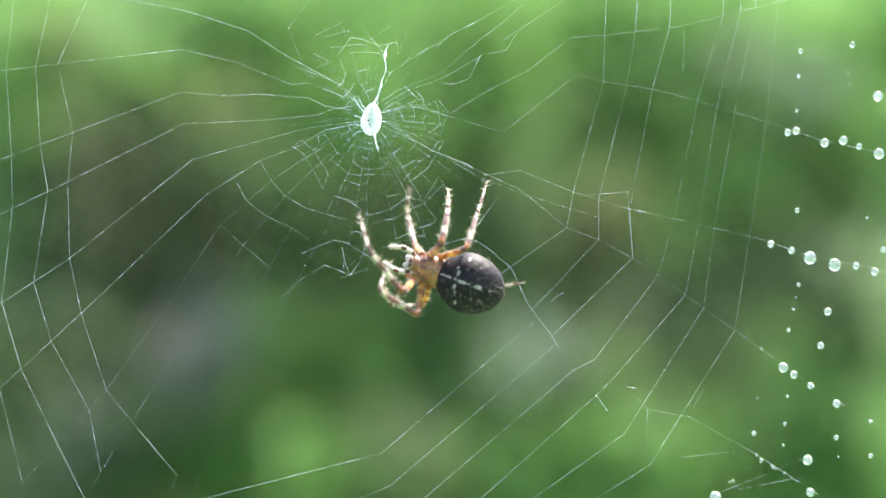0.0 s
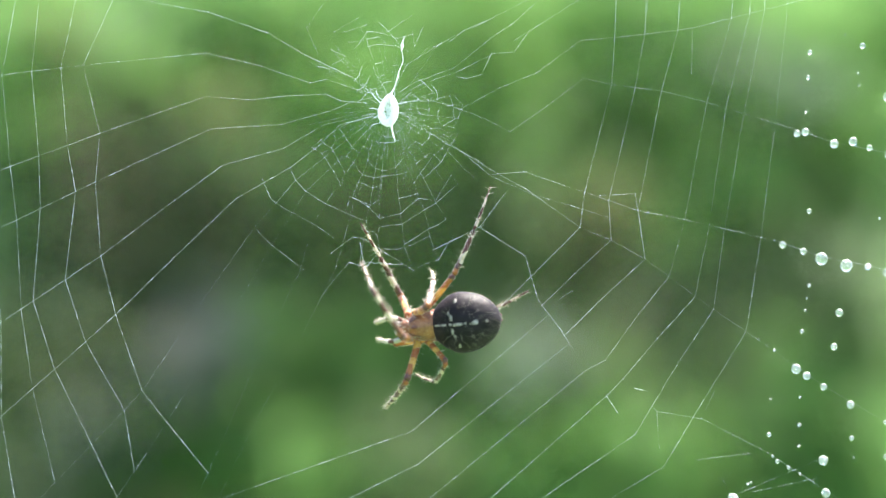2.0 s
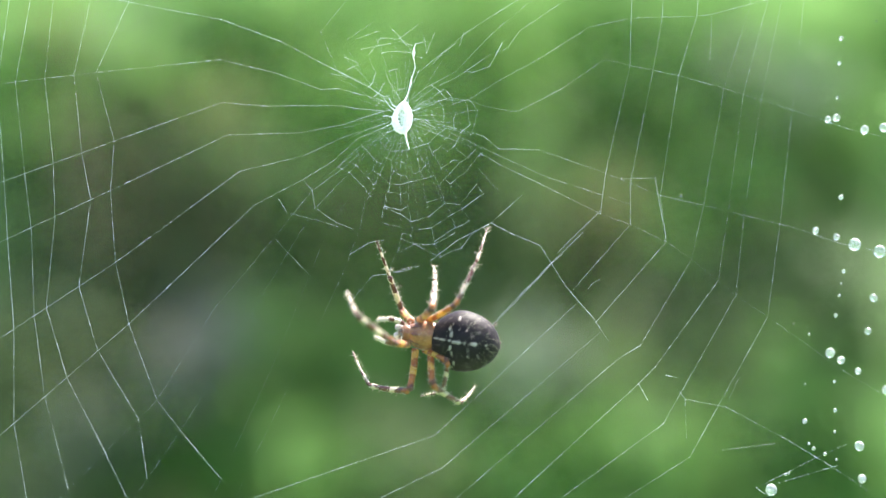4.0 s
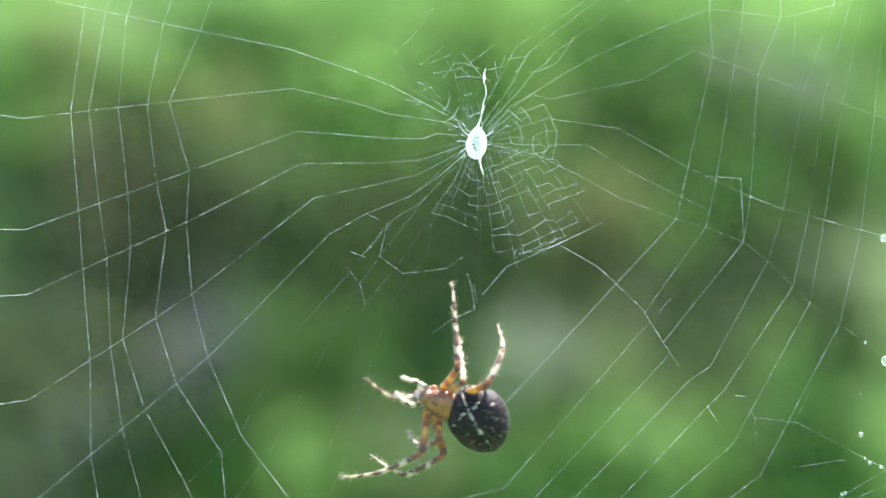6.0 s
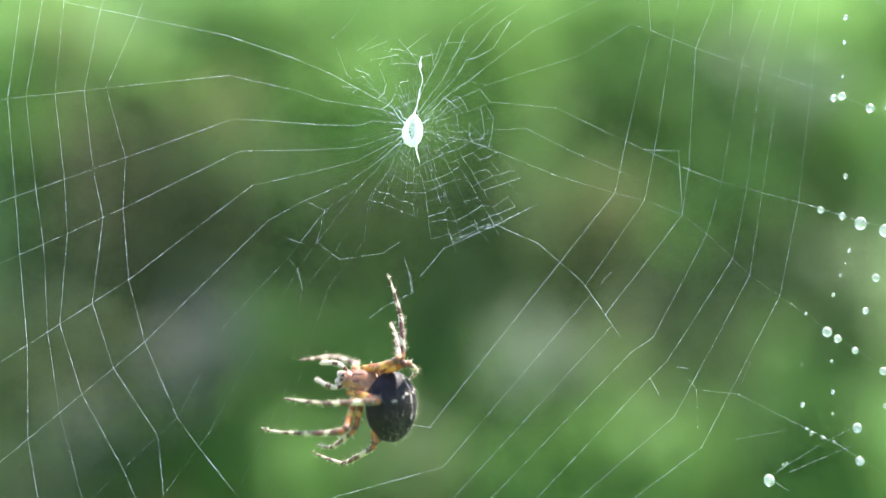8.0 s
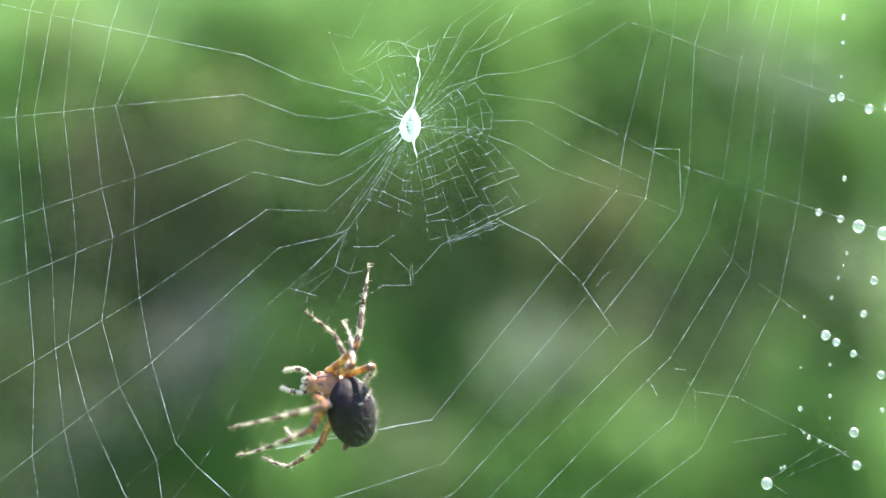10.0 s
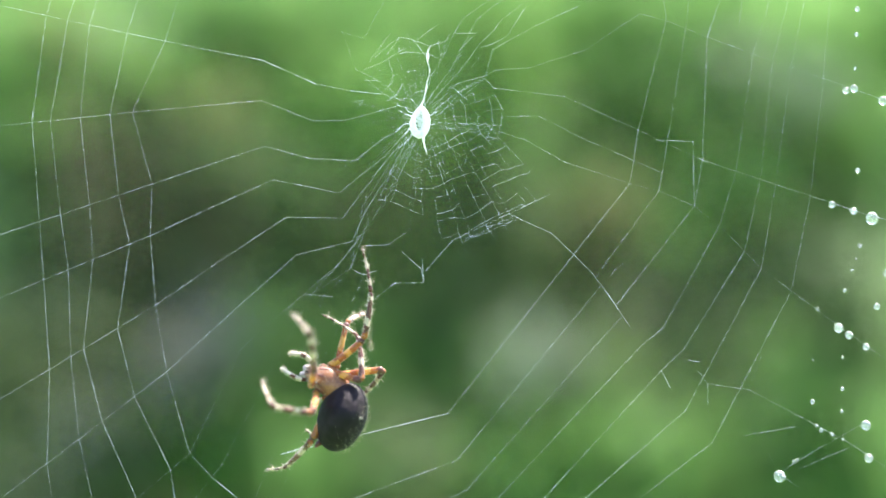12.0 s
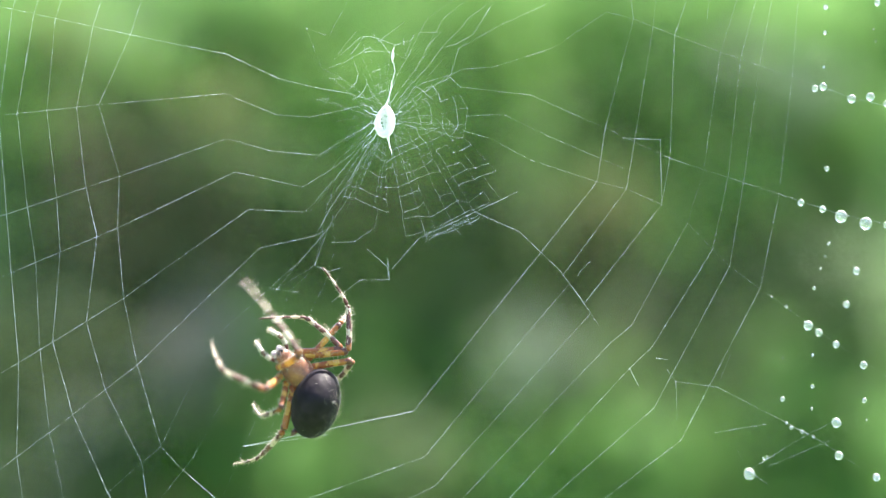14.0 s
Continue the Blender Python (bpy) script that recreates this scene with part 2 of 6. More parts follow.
shrub(13, "deep green shrub, shade put in its small dark leaves, out of focus", "shrub", DARK_SHADE, [
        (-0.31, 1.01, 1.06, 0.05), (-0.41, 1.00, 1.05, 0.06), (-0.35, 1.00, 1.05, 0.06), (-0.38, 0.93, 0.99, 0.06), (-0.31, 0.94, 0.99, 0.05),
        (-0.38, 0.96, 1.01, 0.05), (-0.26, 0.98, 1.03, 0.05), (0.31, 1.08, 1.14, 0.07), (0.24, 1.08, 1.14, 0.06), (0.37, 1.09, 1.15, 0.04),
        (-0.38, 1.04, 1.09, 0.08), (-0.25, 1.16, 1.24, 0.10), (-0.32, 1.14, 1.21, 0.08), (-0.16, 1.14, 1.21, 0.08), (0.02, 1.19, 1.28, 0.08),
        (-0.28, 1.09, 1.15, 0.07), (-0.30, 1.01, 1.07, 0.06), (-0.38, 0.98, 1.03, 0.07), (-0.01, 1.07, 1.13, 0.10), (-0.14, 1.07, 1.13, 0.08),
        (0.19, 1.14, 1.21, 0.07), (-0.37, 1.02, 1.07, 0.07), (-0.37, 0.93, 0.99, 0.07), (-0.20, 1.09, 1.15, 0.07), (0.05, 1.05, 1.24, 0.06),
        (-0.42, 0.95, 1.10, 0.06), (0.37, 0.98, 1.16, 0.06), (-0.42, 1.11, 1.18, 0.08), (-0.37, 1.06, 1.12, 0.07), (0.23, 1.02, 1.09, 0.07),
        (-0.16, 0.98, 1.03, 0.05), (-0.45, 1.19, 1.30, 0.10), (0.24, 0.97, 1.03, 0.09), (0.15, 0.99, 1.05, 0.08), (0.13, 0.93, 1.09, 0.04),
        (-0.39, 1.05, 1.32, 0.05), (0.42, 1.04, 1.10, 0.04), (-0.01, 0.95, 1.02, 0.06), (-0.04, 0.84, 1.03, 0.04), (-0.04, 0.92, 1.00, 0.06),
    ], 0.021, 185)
shrub(16, "bright green leafy shrub tinted as half-lit foliage, out of focus", "shrub", FRESH_LIT, [
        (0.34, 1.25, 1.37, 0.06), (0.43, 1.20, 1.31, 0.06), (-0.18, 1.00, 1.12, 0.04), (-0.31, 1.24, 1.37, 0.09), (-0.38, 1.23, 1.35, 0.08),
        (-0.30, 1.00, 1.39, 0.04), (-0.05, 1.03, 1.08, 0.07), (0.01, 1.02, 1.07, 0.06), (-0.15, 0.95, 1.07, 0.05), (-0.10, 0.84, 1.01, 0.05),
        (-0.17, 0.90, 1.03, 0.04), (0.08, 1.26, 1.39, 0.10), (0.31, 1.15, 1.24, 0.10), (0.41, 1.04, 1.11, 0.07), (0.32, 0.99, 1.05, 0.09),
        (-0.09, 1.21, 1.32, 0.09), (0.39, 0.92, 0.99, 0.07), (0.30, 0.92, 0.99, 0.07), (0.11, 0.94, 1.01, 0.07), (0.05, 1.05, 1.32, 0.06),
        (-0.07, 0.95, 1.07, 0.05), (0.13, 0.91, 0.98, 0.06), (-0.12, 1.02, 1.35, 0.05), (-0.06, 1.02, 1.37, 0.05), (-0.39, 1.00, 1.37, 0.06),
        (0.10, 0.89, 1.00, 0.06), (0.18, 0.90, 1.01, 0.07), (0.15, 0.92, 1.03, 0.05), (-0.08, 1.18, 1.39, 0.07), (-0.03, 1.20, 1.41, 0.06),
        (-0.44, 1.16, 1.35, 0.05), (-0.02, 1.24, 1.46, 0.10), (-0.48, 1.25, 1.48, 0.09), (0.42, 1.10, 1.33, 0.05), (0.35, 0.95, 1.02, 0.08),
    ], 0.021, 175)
shrub(14, "brownish half-dry leaves on thin stems, out of focus", "shrub", DRY, [
        (-0.36, 0.98, 1.40, 0.03), (-0.21, 1.00, 1.33, 0.03), (0.135, 1.04, 1.235, 0.03), (0.17, 1.04, 1.235, 0.03), (0.15, 1.04, 1.25, 0.025), (0.43, 1.19, 1.29, 0.06), (0.08, 1.30, 1.46, 0.03),
        (-0.33, 1.19, 1.29, 0.05), (-0.36, 1.10, 1.18, 0.05), (0.19, 1.07, 1.14, 0.05), (-0.11, 0.99, 1.06, 0.04), (-0.21, 1.11, 1.19, 0.05),
    ], 0.021, 139)
shrub(15, "grey withered leaf tufts on thin stems, out of focus", "shrub", GREY, [
        (-0.31, 0.94, 1.04, 0.04), (-0.205, 0.94, 1.11, 0.04), (-0.36, 0.92, 0.99, 0.03), (-0.27, 0.96, 1.03, 0.02), (-0.235, 0.95, 1.105, 0.03),
    ], 0.021, 255)
shrub(17, "pale silvery-green leaf sprays on thin stems, out of focus", "shrub", SILVER, [
        (0.08, 0.95, 1.11, 0.035), (0.06, 0.93, 1.09, 0.02), (0.11, 0.94, 1.10, 0.02), (-0.37, 1.12, 1.41, 0.03), (-0.33, 1.12, 1.43, 0.03),
        (0.38, 1.12, 1.37, 0.03), (0.32, 1.12, 1.40, 0.025),
    ], 0.021, 220)

# ---- the web ----
def bone(p, q, out):
    """The pose of a leg segment from p to q whose upper side faces out."""
    f = (q - p).normalized()
    d = (out - f * out.dot(f)).normalized()
    return Matrix.Translation(p) @ Matrix((f, d.cross(f), d)).transposed().to_4x4()


# Plan of the web about its hub, in millimetres: x to the right, z up. SWAY is how the breeze carries the hub.
SWAY = [
    (0, -8.91, 16.21), (0.5, -7.3, 15.57), (1, -6.95, 15.43), (1.5, -7.16, 16.21), (2, -6.8, 17.33), (2.5, -6.31, 17.05),
    (3, -5.96, 17.12), (3.2, -5.75, 16.91), (5.3, 1.05, 15.78), (5.4, 3.23, 14.73), (5.5, 5.12, 13.82), (5.6, 6.52, 13.68),
    (5.7, 4.91, 13.4), (5.8, 3.58, 12.7), (5.9, 4.28, 13.19), (6, 4.14, 13.26), (6.1, 2.74, 13.47), (6.2, 2.1, 13.75),
    (6.3, 2.95, 14.03), (6.4, 2.32, 14.38), (6.5, 0.56, 14.66), (6.6, -1.33, 15.08), (6.7, -2.6, 15.29), (6.8, -1.96, 15.08),
    (6.9, -0.7, 15.08), (7, 0, 15.01), (7.1, -0.49, 15.29), (7.2, -2.1, 15.78), (7.3, -3.23, 16.49), (7.4, -3.86, 16.77),
    (7.5, -5.05, 16.91), (7.6, -4.84, 16.49), (7.7, -3.86, 15.78), (7.8, -3.79, 15.64), (7.9, -3.65, 15.43), (8, -3.79, 14.8),
    (8.1, -3.37, 14.66), (8.2, -2.95, 14.45), (10.3, -4.77, 15.5), (10.4, -5.19, 15.5), (10.5, -5.33, 15.78), (10.6, -5.96, 16.21),
    (10.7, -7.44, 16.77), (10.8, -7.58, 16.28), (10.9, -5.05, 15.99), (11, -2.88, 15.36), (11.1, -2.24, 15.08), (11.2, -2.74, 15.36),
    (11.3, -3.93, 16.07), (11.4, -5.33, 16.21), (11.5, -5.12, 16.07), (11.6, -3.65, 15.99), (11.7, -2.81, 15.78), (11.8, -2.32, 15.78),
    (11.9, -2.39, 15.78), (12, -2.88, 15.85), (12.1, -3.51, 16.21), (12.2, -3.86, 16.35), (12.3, -4.14, 16.35), (12.4, -4.7, 16.21),
    (12.5, -4.84, 15.99), (12.6, -5.4, 15.92), (12.8, -5.26, 15.64), (12.9, -4.63, 15.5), (13, -4.91, 15.36), (13.1, -5.05, 15.22),
    (13.2, -5.4, 15.36), (13.3, -5.61, 15.22), (13.4, -5.82, 15.22), (13.5, -5.96, 15.36), (13.6, -6.1, 15.57), (13.7, -6.73, 15.57),
    (13.8, -7.02, 15.64), (13.9, -7.09, 15.71), (14, -7.23, 15.92),
]
PULLS = []            # places of the plan, and how far they give by 3 s, by 7.5 s and by 12.5 s
SPOKES, NODES = {}, {}
rng = random.Random(5)


def pull(at, *gives):
    PULLS.append((at, gives))


GIVEN = {}            # places that are known to give otherwise by 7.5 s and by 12.5 s


def give(at, late, last):
    p = flat(*at)
    GIVEN[near(p)] = [Vector((p[0], 0, p[1])), staged(p)[1], Vector((late[0], 0, late[1])), Vector((last[0], 0, last[1]))]


def near(p):
    return (round(p[0], 2), round(p[1], 2))


pull((-38.9, 6.8), (0.7, -0.9), (1.2, -1.6), (3.2, -4.3))
pull((-23.5, 8.6), (0.7, -1.1), (1.1, -1.8), (3.4, -4.8))
pull((-23.6, 3.3), (0.9, -1.1), (1.9, -1.9), (3.9, -5.1))
pull((-37.0, -1.8), (1.0, -0.8), (1.8, -1.7), (3.9, -4.6))
pull((-37.7, -7.9), (1.1, -0.7), (2.1, -1.9), (4.3, -4.9))
pull((-23.3, -0.6), (1.3, -1.2), (2.1, -2.0), (4.5, -5.3))
pull((-22.2, -5.1), (1.8, -1.3), (2.6, -1.8), (5.1, -5.5))
pull((-37.5, -17.4), (1.6, -0.2), (2.5, -1.2), (4.6, -4.1))
pull((-36.1, -24.2), (1.8, -1.0), (3.0, -2.1), (4.5, -5.5))
pull((-32.9, -33.5), (1.9, -1.0), (3.9, -2.0), (4.2, -6.1))
pull((-4.0, -1.1), (-0.5, -0.5), (-0.4, -0.4), (-1.2, -2.4))
pull((-6.1, -1.5), (-0.4, -0.5), (0.0, -0.8), (-1.2, -4.6))
pull((0.0, 0.0), (0.0, 0.0), (0.0, 0.0), (0.0, 0.0))
pull((1.8, 7.9), (-0.1, -0.1), (-0.7, 0.0), (-0.8, 0.1))
pull((54.4, -17.0), (-0.6, -0.6), (1.8, 5.3), (1.9, 5.3))
pull((25.5, 5.4), (-1.3, -1.1), (1.8, 7.3), (2.0, 8.1))
pull((32.0, -9.3), (-1.3, -0.8), (1.5, 6.4), (2.0, 6.9))
pull((32.5, -17.3), (0.0, -0.5), (1.4, 6.5), (1.8, 6.9))
pull((23.7, -29.1), (1.9, 0.5), (2.3, 3.4), (2.8, 3.8))
pull((51.1, -30.7), (0.4, -0.5), (0.8, 5.5), (1.1, 5.5))
pull((42.7, -46.7), (1.4, -0.6), (2.0, 3.2), (2.2, 3.2))
pull((14.2, -7.0), (-0.8, -1.0), (-6.5, 12.1), (-6.4, 13.2))
pull((18.5, -6.5), (-2.0, -1.2), (-5.3, 9.5), (-5.4, 10.5))
pull((8.3, -4.2), (-0.6, -0.1), (-0.1, 2.3), (0.8, 3.2))
pull((16.3, -1.8), (-1.5, -1.0), (-4.9, 7.2), (-4.7, 8.1))
pull((24.8, 10.0), (-0.8, -1.0), (0.4, 8.3), (0.6, 9.1))
pull((19.5, 6.0), (-1.4, -1.2), (-0.4, 7.4), (0.6, 8.3))
pull((9.3, 0.4), (-0.5, -0.5), (-2.8, 5.2), (-1.3, 6.0))
pull((39.1, 11.6), (-1.2, -1.0), (1.4, 5.7), (1.3, 6.7))
pull((52.7, -1.4), (-1.2, -0.7), (1.2, 5.3), (1.4, 5.6))
pull((54.2, -42.1), (0.9, -0.4), (1.5, 5.0), (1.5, 4.9))
pull((24.3, -13.5), (0.1, -0.4), (1.2, 5.5), (1.8, 6.0))
pull((1.3, -41.6), (3.0, 3.6), (2.8, -0.4), (3.4, 0.0))
pull((-10.0, -47.0), (3.0, 2.2), (3.5, -0.6), (4.8, -0.1))
pull((2.3, -45.7), (2.8, 3.7), (2.8, -0.5), (3.7, 0.5))
pull((-23.3, 13.5), (1.1, -1.0), (0.7, -1.8), (3.4, -4.8))
pull((-15.2, 10.9), (-0.1, -1.1), (0.7, -2.0), (2.0, -5.4))
pull((17.4, -18.6), (0.6, 2.0), (1.8, 1.8), (1.6, 2.3))
pull((3.0, -13.3), (-1.4, -2.4), (-3.9, -2.4), (-6.5, -3.3))
pull((-1.2, -8.4), (-0.7, -2.0), (-2.5, -1.0), (-4.0, -1.2))
pull((10.0, -9.1), (-0.5, -1.5), (-0.5, 1.8), (0.2, 2.2))
pull((15.6, -9.8), (-1.2, 0.1), (0.0, 0.1), (0.4, 0.8))
pull((12.1, -14.7), (-0.7, 1.0), (-1.8, 2.7), (-1.0, 3.4))
pull((7.2, -16.1), (-2.2, -1.3), (-4.4, -0.6), (-4.3, 0.1))
pull((-2.6, -19.4), (-0.1, 0.5), (-1.1, -0.1), (-0.4, 0.0))
pull((-8.6, -19.8), (2.5, -1.2), (-2.1, -1.2), (0.6, -1.8))
pull((-11.0, -22.1), (3.4, -1.3), (-1.1, -1.7), (0.2, -1.5))
pull((-0.5, -38.6), (2.0, 3.2), (2.5, -1.3), (3.0, -1.2))
pull((-18.0, -30.2), (1.3, -1.0), (3.2, -0.6), (3.0, -2.6))
pull((-18.4, -38.6), (0.9, -1.0), (2.1, -1.3), (2.7, -2.6))
pull((-20.5, -9.5), (1.8, -1.1), (2.7, -1.8), (4.8, -5.9))
pull((-13.8, -5.3), (2.0, -1.9), (2.8, -2.4), (2.0, -8.4))
pull((-8.9, -3.4), (0.2, -1.3), (1.1, -1.1), (0.2, -4.8))
pull((-10.7, -9.6), (0.4, -0.1), (1.4, -1.2), (-0.1, -6.3))
pull((-13.1, -12.1), (0.3, 0.3), (0.7, -1.5), (0.2, -6.0))
pull((-18.7, -13.2), (2.5, -1.1), (3.2, -1.8), (3.7, -4.8))
PULL_AT = np.array([p[0] for p in PULLS])
PULL_BY = np.array([((0.0, 0.0),) + tuple(p[1]) for p in PULLS])      # place, stage, axis


def staged(p):
    """Where a point of the plan lies at the four stages of the web's slackening."""
    if near(p) in GIVEN:
        return GIVEN[near(p)]
    gap = ((PULL_AT - np.array(p)) ** 2).sum(1)
    w = 1.0 / (gap + 0.6) ** 1.6
    give = (PULL_BY * w[:, None, None]).sum(0) / w.sum()
    return [Vector((p[0] + g[0], 0.0, p[1] + g[1])) for g in give]


# How the breeze shifts regions of the web beside the drift of its hub: a place of the plan, then (seconds, x, z).
BREEZE = []


def breeze(at, *rows):
    BREEZE.append((at, rows))


breeze((-37, -3), (0, 0, 0), (0.5, -0.15, 0.13), (1, -0.1, 0.27), (1.5, -0.1, 0.1), (2, 0.6, -0.67), (2.5, 0.07, 0), (3.2, 0, 0),
       (5.3, 0, -0.35), (5.5, -0.35, 0), (6, -0.4, -0.15), (6.5, -0.95, 0.15), (7, -0.47, 0.35), (7.5, 0, 0), (8, -0.37, 0), (8.2, -0.5, 0.1),
       (10.3, -0.85, -0.45), (10.5, -1, -0.25), (11, -0.1, -1.2), (11.5, -0.15, -0.95), (12, -0.1, -1.45), (12.5, 0, 0), (13, 0.2, 0.4), (13.5, 0.2, 0), (14, 0.2, -0.55))
breeze((-33, -32), (0, 0, 0), (0.5, -0.2, 0.03), (1, 0, 0.27), (1.5, 0.15, 0.2), (2, 1.1, -0.6), (2.5, 0.1, 0.07), (3.2, 0, 0),
       (5.3, -0.5, -0.3), (5.5, -0.7, -0.2), (6, -0.3, -0.45), (6.5, -0.95, -0.15), (7, -0.2, -0.2), (7.5, 0, 0), (8, -0.2, -0.05), (8.2, -0.5, 0.1),
       (10.3, -0.4, 0), (10.5, -0.6, 0.1), (11, 0.55, -1.1), (11.5, 0.1, -0.9), (12, 0.1, -1.45), (12.5, 0, 0), (13, 0.2, 0.5), (13.5, 0.9, 0), (14, 0.9, -0.65))
breeze((-22, -1), (0, 0, 0), (0.5, -0.23, 0.08), (1, -0.17, 0.07), (1.5, 0, 0.05), (2, 0.47, -0.97), (2.5, 0.03, -0.18), (3.2, 0, 0),
       (5.3, 0, -0.3), (5.5, -0.4, 0), (6, -0.6, 0), (6.5, -0.8, 0.1), (7, -0.4, 0.2), (7.5, 0, 0), (8, -0.3, 0), (8.2, -0.6, 0.1),
       (10.3, -0.4, -0.2), (10.5, -0.3, -0.2), (11, 0.5, -1), (11.5, 0.3, -0.8), (12, 0.6, -1.3), (12.5, 0, 0), (13, 0.2, 0.6), (13.5, 0.2, 0.2), (14, 0.2, -0.4))
breeze((0, 0), (0, 0, 0), (14, 0, 0))
breeze((7, 2), (0, 0, 0), (14, 0, 0))
breeze((33, -10), (0, 0, 0), (0.5, 0.23, 0.6), (1, 0.5, 0.75), (1.5, 0.4, 1), (2, -0.27, -0.8), (2.5, 0.07, -0.2), (3.2, 0, 0),
       (5.3, -0.55, -0.65), (5.5, -0.75, -0.75), (6, -0.65, -1.6), (6.5, 0.25, -0.75), (7, -0.65, -0.3), (7.5, 0, 0), (8, -0.45, 0.25), (8.2, -0.1, 0),
       (10.3, -0.55, -0.7), (10.5, -0.45, -0.5), (11, -0.85, -0.2), (11.5, -0.4, -0.2), (12, -0.1, -0.1), (12.5, 0, 0), (13, -0.15, 0.15), (13.5, 0.2, 0.15), (14, 0.2, 0.05))
breeze((25, 9), (0, 0, 0), (0.5, 0.23, 0.6), (1, 0.5, 0.75), (1.5, 0.4, 1), (2, -0.27, -0.8), (2.5, 0.07, -0.2), (3.2, 0, 0),
       (5.3, -0.55, -0.65), (5.5, -0.75, -0.75), (6, -0.65, -1.6), (6.5, 0.25, -0.75), (7, -0.65, -0.3), (7.5, 0, 0), (8, -0.45, 0.25), (8.2, -0.1, 0),
       (10.3, -0.55, -0.7), (10.5, -0.45, -0.5), (11, -0.85, -0.2), (11.5, -0.4, -0.2), (12, -0.1, -0.1), (12.5, 0, 0), (13, -0.15, 0.15), (13.5, 0.2, 0.15), (14, 0.2, 0.05))
breeze((55, -8), (0, 0, 0), (0.5, 0.24, 0.6), (1, 0.58, 0.7), (1.5, 0.67, 0.75), (2, -0.13, -0.8), (2.5, 0.3, -0.1), (3.2, 0, 0),
       (5.3, -0.8, -0.6), (5.5, -1, -0.7), (6, -0.7, -1.6), (6.5, 0.5, -0.5), (7, -1, -0.4), (7.5, 0, 0), (8, -0.7, 0.4), (8.2, -0.25, 0),
       (10.3, -0.5, -0.6), (10.5, -0.4, -0.4), (11, -1.15, 0), (11.5, -0.5, 0), (12, -0.25, 0), (12.5, 0, 0), (13, -0.4, 0.15), (13.5, 0.25, 0.2), (14, 0.3, 0.15))
breeze((28, -29), (0, 0, 0), (0.5, -0.13, 0.24), (1, -0.67, 0.08), (1.5, -1, -0.78), (2, -1.9, -1.5), (2.5, 0.23, -0.4), (3.2, 0, 0),
       (5.3, -0.4, -0.65), (5.5, -0.8, -0.95), (6, -1, -1.8), (6.5, 0, -0.95), (7, -0.9, -0.45), (7.5, 0, 0), (8, -0.25, 0.2), (8.2, 0, 0),
       (10.3, -0.6, -0.95), (10.5, -0.5, -0.85), (11, -0.65, -0.65), (11.5, -0.2, -0.45), (12, -0.2, -0.25), (12.5, 0, 0), (13, -0.1, 0.05), (13.5, 0.2, 0), (14, 0.2, -0.05))
breeze((52, -40), (0, 0, 0), (0.5, 0.08, 0.57), (1, 0.12, 0.43), (1.5, 0.05, 0.3), (2, -0.8, -0.93), (2.5, 0.42, -0.27), (3.2, 0, 0),
       (5.3, -0.8, -0.6), (5.5, -1.3, -0.9), (6, -1.2, -1.8), (6.5, 0.45, -0.7), (7, -1.15, -0.5), (7.5, 0, 0), (8, -0.5, 0.35), (8.2, -0.2, 0),
       (10.3, -0.45, -0.75), (10.5, -0.4, -0.6), (11, -0.9, -0.3), (11.5, -0.2, -0.25), (12, -0.3, -0.25), (12.5, 0, 0), (13, -0.4, 0), (13.5, 0.35, 0.1), (14, 0.35, 0))
BREEZE_AT = np.array([b[0] for b in BREEZE])
# the times at which the threads are keyed, and between which two stages of slackening they then are
SLACK = [(0, 0, 1, 0), (0.5, 0, 1, 1 / 6), (1, 0, 1, 1 / 3), (1.5, 0, 1, 0.5), (2, 0, 1, 2 / 3), (2.5, 0, 1, 5 / 6), (3, 1, 2, 0), (3.2, 1, 2, 0), (3.9, 1, 2, 0.3), (4.6, 1, 2, 0.7)]
SLACK += [(t, 2, 3, 0) for t in (5.3, 5.5, 6, 6.5, 7, 7.5, 8, 8.2)] + [(8.9, 2, 3, 0.3), (9.6, 2, 3, 0.7)]
SLACK += [(t, 3, 3, 0) for t in (10.3, 10.5, 11, 11.5, 12, 12.5, 13, 13.5, 14)]


def gliding(rows, t):
    """Values between keyed rows, on a smooth curve that does not overshoot much."""
    if t <= rows[0][0]:
        return list(rows[0][1:])
    if t >= rows[-1][0]:
        return list(rows[-1][1:])
    i = max(k for k in range(len(rows) - 1) if rows[k][0] <= t)
    a, b = rows[i], rows[i + 1]
    p, q = rows[max(i - 1, 0)], rows[min(i + 2, len(rows) - 1)]
    h = b[0] - a[0]
    u = (t - a[0]) / h
    res = []
    for k in range(1, len(a)):
        ma = (b[k] - p[k]) / max(b[0] - p[0], 1e-6) * h * 0.7
        mb = (q[k] - a[k]) / max(q[0] - a[0], 1e-6) * h * 0.7
        res.append((2 * u ** 3 - 3 * u ** 2 + 1) * a[k] + (u ** 3 - 2 * u ** 2 + u) * ma + (3 * u ** 2 - 2 * u ** 3) * b[k] + (u ** 3 - u ** 2) * mb)
    return res


BREEZE_BY = np.array([[gliding(b[1], row[0]) for row in SLACK] for b in BREEZE])      # region, time, axis


def blown(p):
    """How far the breeze shifts a place of the plan, at the times of SLACK."""
    w = 1.0 / (((BREEZE_AT - np.array(p)) ** 2).sum(1) + 4.0) ** 1.3
    return (BREEZE_BY * w[:, None, None]).sum(0) / w.sum()


def course(p, stages):
    """Where a place of the plan lies at the times of SLACK."""
    return [stages[k].lerp(stages[n], s) + Vector((d[0], 0, d[1])) for (t, k, n, s), d in zip(SLACK, blown(p))]


def flat(r, angle):
    return (r * math.cos(radians(angle)), r * math.sin(radians(angle)))


